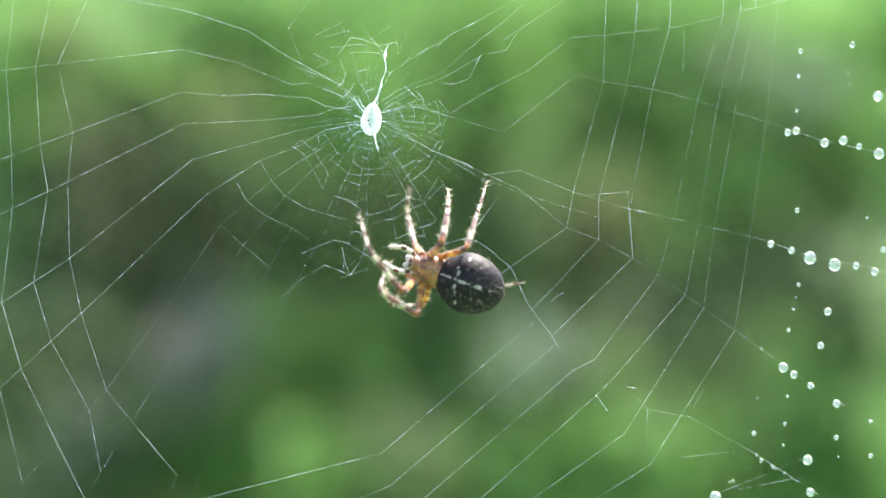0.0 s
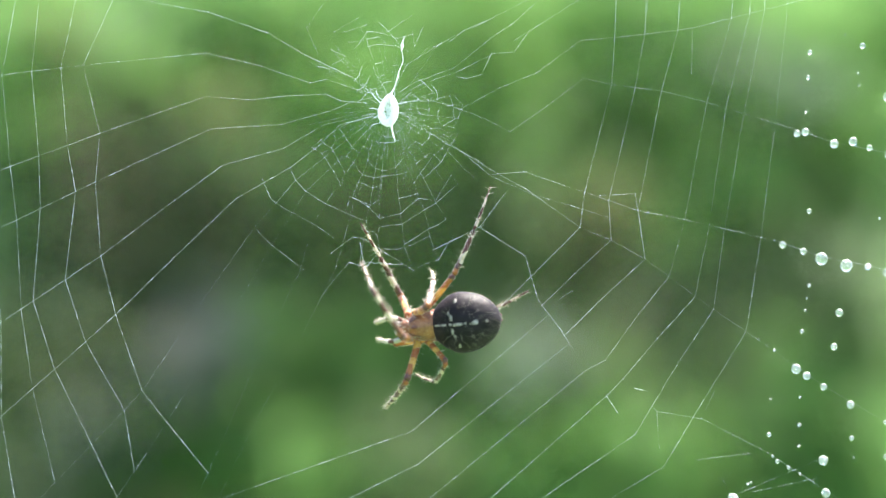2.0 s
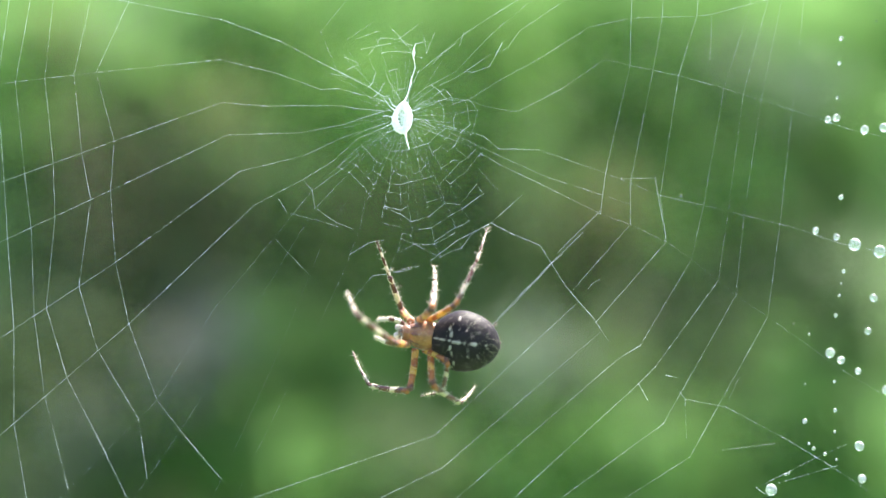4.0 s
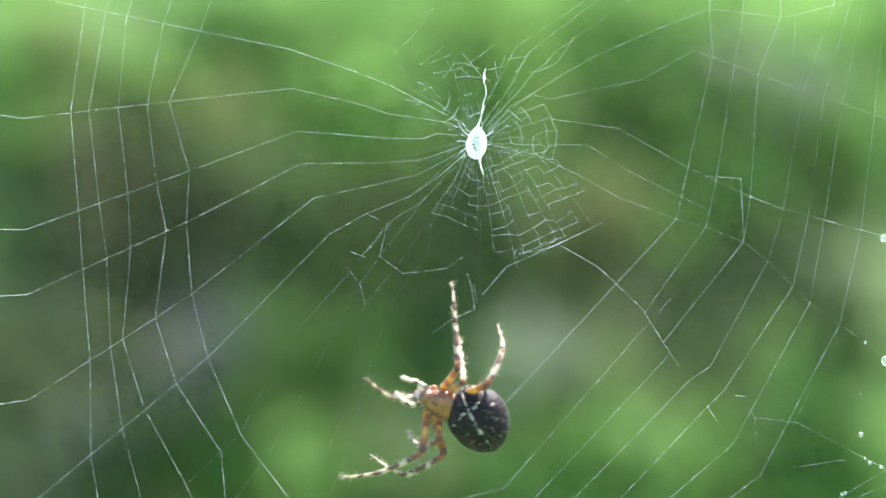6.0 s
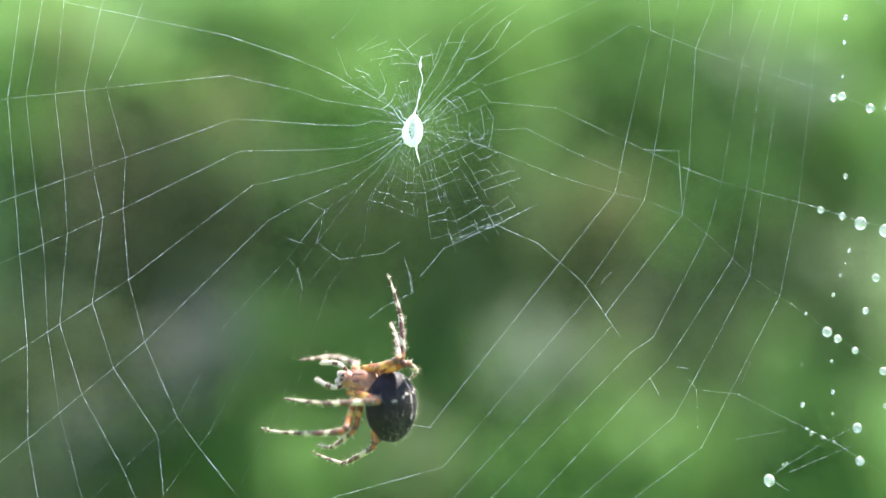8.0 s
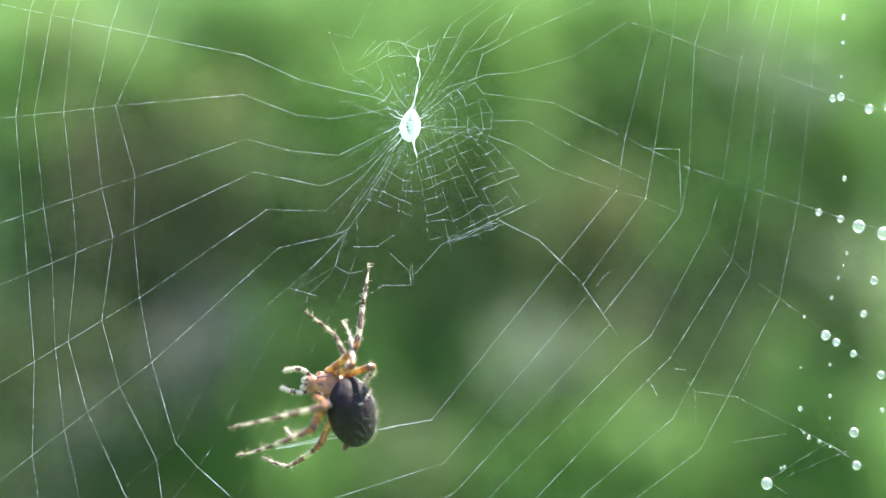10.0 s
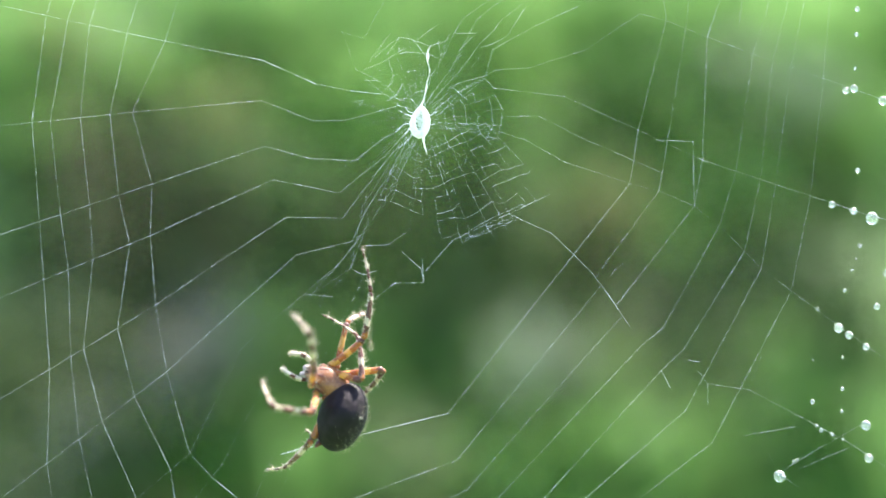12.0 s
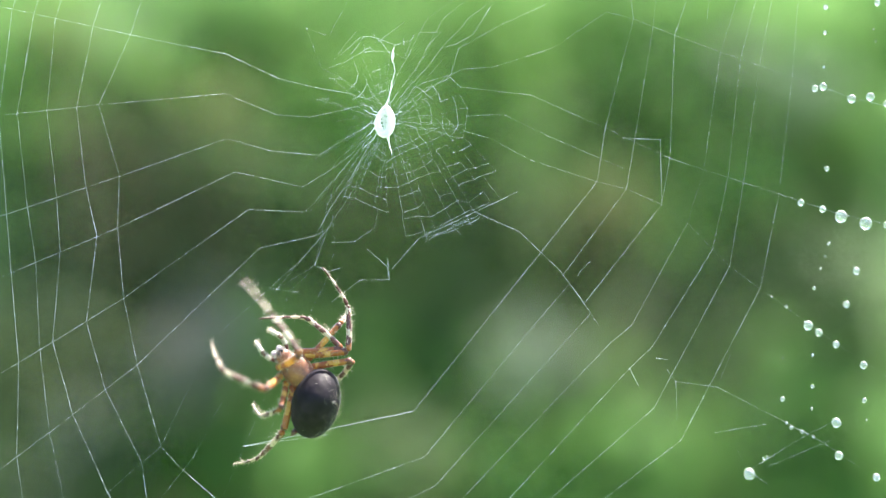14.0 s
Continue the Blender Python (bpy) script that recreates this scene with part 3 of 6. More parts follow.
def between(a, b, k):
    """A point on the straight thread from a to b, which stays on it at every stage."""
    q = (a[0] + (b[0] - a[0]) * k, a[1] + (b[1] - a[1]) * k)
    if 0 < k < 1 and near(q) not in GIVEN:
        GIVEN[near(q)] = [u.lerp(v, k) for u, v in zip(staged(a), staged(b))]
    return q


give((2.7, 124.5), (-1.5, 2.2), (-1.7, 2.5))
give((5.8, 133.5), (-4.0, 3.6), (-4.3, 3.4))
give((13.2, 143.6), (-10.3, 7.1), (-8.7, 4.3))
give((2.4, 124.2), (-1.5, 1.5), (-1.5, 1.6))
give((4.2, 141.0), (-3.6, 2.5), (-2.6, 2.0))
give((9.0, 150.6), (-7.9, 3.2), (-6.7, 1.1))
give((10.8, 157.1), (-10.7, 3.6), (-9.4, 0.6))
give((18.4, 157.5), (-14.0, 4.8), (-13.7, 1.1))
give((2.8, 157.9), (-1.5, 0.8), (-1.7, -0.1))
give((6.0, 165.0), (-4.9, 1.1), (-2.6, -0.9))
give((8.1, 161.7), (-6.5, 0.5), (-5.1, -2.2))
give((14.3, 167.8), (-11.1, 0.6), (-8.3, -4.0))
give((18.2, 171.2), (-16.3, 1.0), (-14.2, -3.4))
give((2.3, 131.3), (-1.5, -0.3), (-1.7, -1.3))
give((4.8, 165.8), (-4.3, -1.3), (-4.2, -4.2))
give((6.8, 176.5), (-6.9, -2.2), (-7.1, -6.3))
give((14.2, 181.1), (-11.5, -2.5), (-10.4, -7.9))
give((1.6, 192.8), (-1.5, -1.0), (-1.7, -1.9))
give((7.9, 188.6), (-6.9, -3.9), (-5.9, -6.7))
give((14.8, 191.5), (-11.5, -5.1), (-10.0, -11.0))
give((1.9, 201.8), (-1.5, -1.5), (-1.5, -2.2))
give((5.9, 193.7), (-4.3, -4.0), (-4.1, -6.8))
give((9.5, 200.7), (-8.2, -6.7), (-6.7, -10.5))
give((14.8, 200.8), (-13.2, -8.8), (-8.8, -14.0))
give((22.6, 204.8), (-17.7, -11.3), (-15.7, -15.4))
give((1.8, 208.6), (-1.4, -1.9), (-1.4, -2.4))
give((10.0, 210.9), (-6.5, -7.2), (-3.8, -8.2))
give((14.6, 211.9), (-10.7, -10.0), (-7.2, -13.1))
give((22.9, 215.2), (-15.2, -15.9), (-10.5, -16.8))
give((14.4, 222.0), (-11.7, -14.0), (-8.8, -17.7))
give((13.8, 233.5), (-8.9, -16.1), (-7.2, -18.6))
give((13.1, 245.6), (-6.8, -15.9), (-5.3, -18.1))
give((18.5, 202.3), (-14.9, -13.6), (-11.7, -18.0))
give((18.6, 213.2), (-13.8, -14.0), (-10.0, -16.3))
give((17.8, 222.6), (-12.8, -12.9), (-8.7, -14.9))
give((16.8, 234.5), (-11.5, -11.2), (-7.6, -13.7))
give((16.9, 243.1), (-10.3, -9.8), (-6.9, -12.8))
give((1.9, 326.9), (1.6, -1.0), (1.7, -0.9))
give((9.3, 333.0), (8.1, -1.8), (9.0, -1.0))
give((14.3, 333.8), (13.2, -3.8), (13.1, -2.2))
give((20.4, 334.6), (17.7, -5.7), (18.0, -4.9))
give((27.8, 330.8), (25.5, -8.1), (26.2, -7.6))
give((32.0, 331.9), (29.2, -9.0), (29.8, -8.5))
give((1.7, 347.7), (1.6, 0.1), (1.7, 0.0))
give((8.2, 331.9), (5.1, 3.6), (5.1, 3.7))
give((13.1, 334.5), (8.5, 5.0), (8.1, 5.4))
give((15.9, 333.8), (9.7, 3.4), (9.3, 4.2))
give((19.5, 340.7), (18.0, 2.6), (18.0, 3.2))
give((26.7, 340.0), (26.9, -1.65), (27.2, -0.95))
give((34.0, 340.7), (34.7, -5.2), (35.2, -4.7))
give((39.6, 341.7), (38.8, -6.7), (39.4, -6.1))
give((1.8, 23.5), (1.6, 1.1), (1.7, 1.1))
give((6.1, 16.8), (4.4, 4.6), (4.6, 3.5))
give((9.3, 2.2), (6.9, 6.0), (8.2, 5.7))
give((12.5, 357.4), (9.3, 5.5), (9.5, 6.4))
give((16.4, 353.9), (13.7, 6.9), (13.5, 6.7))
give((21.0, 5.0), (20.8, 8.9), (20.7, 9.0))
give((26.0, 12.0), (27.6, 12.9), (27.4, 13.5))
give((29.2, 9.0), (30.0, 12.1), (30.7, 12.6))
give((1.9, 33.1), (1.5, 1.5), (1.5, 1.6))
give((6.0, 13.5), (4.4, 4.3), (4.5, 4.6))
give((15.0, 13.5), (10.0, 8.3), (9.1, 9.0))
give((20.4, 17.0), (15.3, 12.0), (14.5, 12.0))
give((26.7, 22.1), (22.7, 15.5), (22.9, 15.8))
give((2.4, 47.4), (1.1, 2.0), (1.1, 2.0))
give((5.6, 38.4), (3.2, 4.1), (3.2, 4.4))
give((9.9, 29.6), (5.3, 6.4), (5.3, 6.7))
give((16.0, 29.5), (7.4, 9.3), (7.4, 9.6))
give((18.7, 26.8), (9.2, 11.0), (9.2, 11.3))
give((21.5, 31.0), (10.2, 12.4), (10.2, 12.7))
give((2.5, 59.0), (0.6, 2.0), (0.6, 2.0))
give((4.9, 46.2), (2.1, 4.1), (2.2, 4.3))
give((10.3, 33.0), (3.9, 6.4), (3.9, 6.5))
give((16.7, 36.0), (6.0, 10.3), (6.0, 10.6))
give((20.2, 36.1), (7.1, 12.3), (7.1, 12.7))
give((2.6, 72.6), (0.2, 2.2), (0.2, 2.2))
give((6.1, 67.6), (1.5, 5.5), (1.5, 5.7))
give((10.2, 52.6), (2.9, 7.9), (2.9, 8.1))
give((14.5, 46.4), (4.3, 10.7), (4.3, 11.0))
give((17.9, 42.5), (5.3, 12.6), (5.3, 12.8))
give((2.8, 132.0), (-1.7, 2.2), (-1.7, 2.3))
give((6.5, 135.9), (-4.5, 4.8), (-4.5, 4.8))
give((10.1, 144.0), (-8.0, 6.7), (-8.0, 6.7))
give((15.2, 132.6), (-9.8, 11.4), (-9.8, 11.6))
give((25.5, 313.1), (15.9, -14.3), (16.5, -13.7))
give((30.3, 310.1), (21.3, -19.0), (21.5, -18.5))
give((34.5, 309.8), (23.7, -22.4), (24.1, -22.0))
give((37.5, 309.2), (26.1, -26.0), (26.3, -25.3))
give((40.8, 312.8), (30.1, -26.0), (30.4, -25.4))
give((44.1, 313.1), (31.8, -29.0), (33.0, -28.0))
give((21.8, 312.1), (13.2, -13.1), (13.7, -12.5))
give((19.1, 309.5), (10.5, -11.9), (11.1, -11.3))
give((18.2, 302.1), (4.1, -14.8), (4.1, -14.6))
give((17.7, 294.1), (1.1, -18.3), (0.8, -18.3))
give((18.5, 327.9), (15.9, -9.3), (16.4, -8.8))
give((15.4, 331.5), (14.2, 0.1), (14.7, 0.8))
give((21.4, 333.7), (19.5, -2.6), (20.1, -1.9))
give((30.8, 336.5), (29.2, -6.7), (29.8, -6.1))
give((10.5, 332.2), (9.3, -0.1), (10.0, 0.6))
give((24.7, 243.5), (-5.1, -23.4), (-6.9, -22.2))
give((21.6, 246.6), (-3.6, -22.2), (-5.2, -21.0))
give((19.1, 252.5), (-2.0, -21.3), (-3.2, -19.6))
give((19.6, 262.4), (0.1, -20.3), (0.4, -19.6))
give((17.6, 266.1), (-0.3, -17.5), (0.3, -17.3))
give((16.5, 257.3), (-0.8, -16.1), (-2.2, -15.9))
give((18.5, 260.2), (-0.2, -18.2), (0.2, -18.0))
give((18.8, 242.9), (-6.1, -15.7), (-6.7, -14.9))
give((15.8, 252.7), (-3.6, -15.4), (-3.9, -14.9))
give((15.8, 260.5), (-1.5, -14.0), (-1.8, -13.5))
give((28.7, 340.7), (29.2, -2.7), (29.5, -2.2))
give((33.1, 344.0), (33.5, -2.9), (34.0, -2.4))
give((36.8, 331.9), (33.9, -10.8), (34.2, -10.4))
web = new("orb_web")
tagged(web, "partly torn white silk orb web hung with clear dewdrops", "spider web")
PIECES = []           # a thread piece and the courses of its two ends


def strand(name, a, b, r, dot=0.0, stages=None):
    """A straight thread between two places of the plan; it may end in a glue dot. One that is drawn out
    or slackens is two pieces that slide along one another."""
    stages = stages or (staged(a), staged(b))
    ends = course(a, stages[0]), course(b, stages[1])
    spans = [(q - p).length for p, q in zip(*ends)]
    if max(spans) < 0.05:
        return
    halves = max(spans) > 1.04 * min(spans)
    length = max(max(spans) * 0.51, min(min(spans), max(spans) * 0.6)) if halves else sum(spans) / len(spans)
    for half in ((0, 1) if halves else (0,)):
        bm = bmesh.new()
        bulge = rng.uniform(0.9, 1.1)
        n = max(2, round(length / 0.5))
        sizes = [r * bulge * min(max(math.exp(rng.gauss(-0.2, 0.55)), 0.35), 2.6) for _ in range(n + 1)]
        tube(bm, [(length * k / n, 0, -length * 0.016 * k / n * (1 - k / n)) for k in range(n + 1)], sizes, 5, caps=False)
        if dot and half == 0:
            blob(bm, (0, 0, 0), (dot * 1.4, dot, dot), None, 6, 4)
        ob = part(name, bm, SILK, web)
        PIECES.append((ob, ends if half == 0 else ends[::-1]))


FINE = {"q": 0.7, "r": 0.6, "s": 0.6, "t": 0.45, "g": 0.36, "h": 0.3, "i": 0.25, "j": 0.22, "m": 0.5, "n": 0.6, "o": 0.65, "p": 0.75}     # how thick a spoke is against the rest


def spoke(name, bends, turns):
    """A radial thread through bends (radius, angle), and the radii at which the spiral is glued to it."""
    pts = [flat(*b) for b in bends]
    cuts = []
    for r in turns:
        best = None
        for a, b in zip(pts, pts[1:]):
            for k in range(41):
                miss = abs(math.hypot(a[0] + (b[0] - a[0]) * k / 40, a[1] + (b[1] - a[1]) * k / 40) - r)
                if best is None or miss < best[0]:
                    best = (miss, a, b, k / 40)
        cuts.append(between(*best[1:]))
    SPOKES[name], NODES[name] = pts, cuts
    for a, b in zip(pts, pts[1:]):
        if name in "kl":
            break         # these spokes are torn away; only the turns between them are left
        n = max(1, round(math.hypot(b[0] - a[0], b[1] - a[1]) / 9))
        for k in range(n):
            p, q = between(a, b, k / n), between(a, b, (k + 1) / n)
            thin = 0.55 if name == "m" and math.hypot(*p) > 36 else 1.0
            strand("radial_thread", p, q, 0.0112 * thin * FINE.get(name, 1.0), 0.045 if rng.random() < 0.3 else 0)


def loose(bends, thick=1.0):
    pts = [flat(*b) for b in bends]
    for a, b in zip(pts, pts[1:]):
        strand("loose_thread", a, b, 0.0115 * thick, 0.042 if rng.random() < 0.4 else 0)


def turns_between(one, two):
    for i, (a, b) in enumerate(zip(NODES[one], NODES[two])):
        thick = (0.009 if i < 3 else 0.0066) if one in "mno" else 0.0104 if one in "jkl" else 0.0110
        n = max(1, round(math.hypot(b[0] - a[0], b[1] - a[1]) / 10))
        for k in range(n):
            p, q = between(a, b, k / n), between(a, b, (k + 1) / n)
            strand("spiral_thread", p, q, thick, 0.042 if rng.random() < 0.3 else 0)


spoke("a", [(2.7, 124.5), (5.8, 133.5), (13.2, 143.6), (18.7, 144.5), (26.9, 150.0), (33.7, 154.1), (59.9, 160.9)], [38.2, 43.1, 47.6, 49.7, 52.8])
spoke("b", [(2.4, 124.2), (4.2, 141.0), (9.0, 150.6), (10.8, 157.1), (18.4, 157.5), (25.0, 160.0), (39.5, 170.1), (57.5, 175.5)], [39.5, 42.1, 45.6, 49.2, 51.7])
spoke("c", [(2.8, 157.9), (6.0, 165.0), (8.1, 161.7), (14.3, 167.8), (18.2, 171.2), (23.9, 172.1), (37.1, 182.7), (58.1, 189.2)], [37.1, 41.1, 45.1, 48.8, 51.3])
spoke("d", [(2.3, 131.3), (4.8, 165.8), (6.8, 176.5), (14.2, 181.1), (23.3, 181.6), (38.5, 191.8), (59.9, 196.8)], [38.5, 41.1, 45.9, 49.4, 52.4])
spoke("e", [(1.6, 192.8), (7.9, 188.6), (14.8, 191.5), (22.8, 193.0), (41.3, 204.9), (64.8, 207.9)], [41.3, 46.5, 51.2, 53.3, 56.2])
spoke("f", [(1.9, 201.8), (5.9, 193.7), (9.5, 200.7), (14.8, 200.8), (22.6, 204.8), (43.4, 213.9), (72.2, 217.4)], [43.4, 48.2, 53.1, 57.3, 62.1])
spoke("g", [(1.8, 208.6), (10.0, 210.9), (14.6, 211.9), (22.9, 215.2), (33.9, 222.3), (47.1, 225.7), (73.0, 226.5)], [47.1, 50.1, 55.9, 62.9, 69.1])
spoke("h", [(1.8, 223.5), (9.0, 221.2), (14.4, 222.0), (22.4, 224.7), (45.8, 231.4), (63.0, 233.3)], [48.1, 55.4, 59.2])
spoke("i", [(2.1, 235.8), (11.4, 233.3), (16.9, 233.9), (22.6, 235.5), (35.1, 239.1), (52.6, 241.6)], [50.4])
spoke("j", [(2.2, 253.3), (8.4, 246.9), (13.9, 248.7), (20.0, 245.8), (28.8, 244.4), (42.7, 244.5), (58.3, 244.5)], [52.8])
spoke("k", [(41.6, 271.7), (45.8, 272.9), (62.6, 274.0)], [41.6, 45.7, 50.6, 56.3, 58.8, 62.0])
spoke("l", [(25.5, 313.1), (30.3, 310.1), (34.5, 309.8), (37.5, 309.2), (40.1, 308.8), (44.3, 309.1), (50.2, 308.8), (55.2, 308.8)], [31.0, 35.1, 40.1, 44.3, 50.2, 55.2, 32.3, 36.2])
spoke("u", [(25.5, 313.1), (30.3, 310.1), (34.5, 309.8), (37.5, 309.2)], [])
spoke("m", [(1.9, 326.9), (9.3, 333.0), (14.3, 333.8), (20.4, 334.6), (27.8, 330.8), (32.0, 331.9), (36.8, 331.9), (40.6, 331.4), (47.5, 330.3), (56.1, 329.4), (63.7, 328.8), (72.4, 328.8), (80.4, 329.0)], [27.8, 32.0, 36.8, 40.6, 44.8, 47.5, 52.2])
spoke("n", [(1.7, 347.7), (8.2, 331.9), (13.1, 334.5), (15.9, 333.8), (19.5, 340.7), (26.7, 340.0), (34.0, 340.7), (39.6, 341.7), (50.9, 342.8), (57.0, 342.6), (62.8, 343.2), (71.9, 343.6)], [26.7, 30.0, 34.0, 39.6, 42.6, 44.8, 49.1])
spoke("o", [(1.8, 23.5), (6.1, 16.8), (9.3, 2.2), (12.5, 357.4), (16.4, 353.9), (21.0, 5.0), (26.0, 12.0), (29.2, 9.0), (35.1, 6.0), (41.0, 2.9), (52.1, 358.5), (56.3, 357.1), (63.1, 356.2), (69.9, 355.3)], [29.2, 32.0, 35.1, 40.6, 43.0, 45.1, 49.0])
spoke("p", [(1.9, 33.1), (6.0, 13.5), (9.3, 2.2), (15.0, 13.5), (20.4, 17.0), (26.7, 22.1), (30.8, 19.7), (38.7, 16.9), (40.8, 16.5), (45.5, 16.3), (53.8, 15.9), (68.6, 15.4)], [30.8, 34.6, 38.7, 45.5, 47.7, 49.6, 52.6])
spoke("q", [(2.4, 47.4), (5.6, 38.4), (9.9, 29.6), (16.0, 29.5), (18.7, 26.8), (21.5, 31.0), (28.2, 31.5), (44.2, 30.5)], [34.2, 39.0, 43.8])
spoke("r", [(2.5, 59.0), (4.9, 46.2), (10.3, 33.0), (16.7, 36.0), (20.2, 36.1), (30.6, 38.2)], [])
spoke("s", [(2.6, 72.6), (6.1, 67.6), (10.2, 52.6), (14.5, 46.4), (17.9, 42.5), (24.6, 38.9)], [])
spoke("t", [(2.8, 132.0), (6.5, 135.9), (10.1, 144.0), (15.2, 132.6), (16.3, 120.3), (18.2, 105.0)], [])
# anchor lines from the rim of the web to the stems
for name in "abcdef":
    end = SPOKES[name][-1]
    strand("anchor_line", end, (-97.0, end[1] + (end[1] + 10) * 0.35), 0.02)
for name in "mnop":
    end = SPOKES[name][-1]
    strand("anchor_line", end, (121.0, end[1] + (end[1] + 5) * 0.5), 0.02)
inner = NODES["m"][0]       # the innermost turn is the one that the spider holds
lower = NODES["l"][6:] + NODES["l"][2:6]       # where the turns go on below
KINKS = {2: flat(40.8, 312.8), 3: flat(44.1, 313.1)}      # these turns are drawn together into a kink
for i, (a, b) in enumerate(zip(NODES["l"][:6], NODES["m"][1:])):
    for p, q in zip((a, KINKS[i]), (KINKS[i], b)) if i in KINKS else ((a, b),):
        for k in range(2):
            strand("spiral_thread", between(p, q, k / 2), between(p, q, (k + 1) / 2), 0.0108, 0.042)
NODES["l"] = lower
for one, two in ("ab", "bc", "cd", "de", "ef", "fg", "gh", "hi", "pq", "op", "no", "mn", "kl", "jk"):
    turns_between(one, two)
for a in NODES["k"][1:3]:       # these turns run on below the torn spokes
    strand("spiral_thread", a, (a[0] - 18, a[1] - 7.5), 0.0104)
# the turns run on upwards, out of sight
for name, lift in (("a", (4.5, 12)), ("p", (0.3, 9))):
    for a in NODES[name]:
        strand("spiral_thread", a, (a[0] + lift[0], a[1] + lift[1]), 0.014)
loose([(24.7, 243.5), (21.6, 246.6), (19.1, 252.5), (19.6, 262.4), (17.6, 266.1)])
loose([(16.5, 257.3), (18.5, 260.2), (19.6, 262.4)])
loose([(18.8, 242.9), (15.8, 252.7), (15.8, 260.5)])
loose([(28.7, 340.7), (33.1, 344.0), (36.8, 331.9)])
loose([(40.4, 16.1), (39.7, 12.2), (39.1, 8.5)])
loose([(49.8, 313.5), (54.1, 316.8), (62.8, 318.8), (68.6, 319.5), (74.4, 320.1)], 0.5)
loose([(48.0, 313.7), (49.8, 313.5), (53.2, 310.1)], 0.5)
loose([(60.4, 313.1), (63.2, 312.4), (66.2, 313.0)], 0.5)
loose([(63.2, 312.4), (66.1, 318.2), (68.6, 322.2)], 0.5)
loose([(64.5, 314.3), (69.6, 320.2)], 0.5)
loose([(57.0, 312.4), (61.2, 317.5)], 0.5)
loose([(53.8, 317.8), (53.2, 320.8)], 0.5)
loose([(14.8, 200.8), (14.6, 211.9), (14.4, 222.0), (13.8, 233.5), (13.1, 245.6)], 0.7)
loose([(18.5, 202.3), (18.6, 213.2), (17.8, 222.6), (16.8, 234.5), (16.9, 243.1)], 0.7)
loose([(22.9, 215.2), (22.4, 224.7), (22.4, 236.3)], 0.6)
loose([(31.9, 314.4), (31.9, 316.2), (32.3, 318.1)])
loose([(44.3, 309.1), (46.7, 308.9)])
loose([(46.0, 313.6), (47.2, 314.7)])
loose([(4.4, 105.8), (2.2, 93.6)], 0.7)
loose([(12.4, 123.2), (12.5, 105.9)], 0.7)
loose([(11.7, 119.5), (11.2, 103.4)], 0.7)
loose([(10.1, 119.2), (9.3, 97.3), (8.3, 91.0)], 0.7)
loose([(9.8, 90.8), (12.3, 75.8)], 0.7)
loose([(8.2, 78.7), (9.8, 88.8), (11.3, 96.1)], 0.7)
loose([(10.6, 73.5), (8.7, 67.3), (11.4, 67.2)], 0.7)
loose([(9.9, 54.2), (11.4, 50.5)], 0.7)
loose([(13.1, 22.0), (10.9, 22.8), (9.7, 27.5)], 0.7)
loose([(10.8, 131.6), (8.6, 125.8)], 0.7)
loose([(10.8, 145.3), (8.8, 140.5), (9.3, 147.3)], 0.7)
loose([(25.5, 313.1), (21.8, 312.1), (19.1, 309.5)])
loose([(17.7, 294.1), (18.2, 302.1), (19.1, 309.5), (18.5, 327.9)])
loose([(14.5, 46.4), (11.8, 47.9)])
loose([(15.7, 30.1), (13.1, 22.0)])
loose([(10.5, 332.2), (15.4, 331.5), (21.4, 333.7), (30.8, 336.5)], 0.5)


def drawn_down(k, r):
    """Where the mesh below the hub lies once the spider has drawn it down: slanting chords, and a fan beside them.
    k: from the one side of the mesh to the other. r: the ring."""
    s = (r - 3.0) / 10.2 if r < 13.2 else 1 + (r - 13.2) / 70
    low, end, side = Vector((1.0 + 2.8 * s, -3.4 - 10.2 * s)), Vector((8.0 + 8.4 * s, -0.2 - 8.8 * s)), Vector((-1.6 - 5.2 * s, -2.4 - 9.0 * s))
    if k > 0.38:
        q = low.lerp(end, (k - 0.38) / 0.62)
    else:
        q = side.lerp(low, k / 0.38) + Vector((0, -0.9 * math.sin(math.pi * k / 0.38)))
    return q


def beside(k, r):
    """Where the mesh at the far side of the hub lies then."""
    return Vector(flat(r * 1.08, 347 + 51 * k))


def still(k, r):
    return None


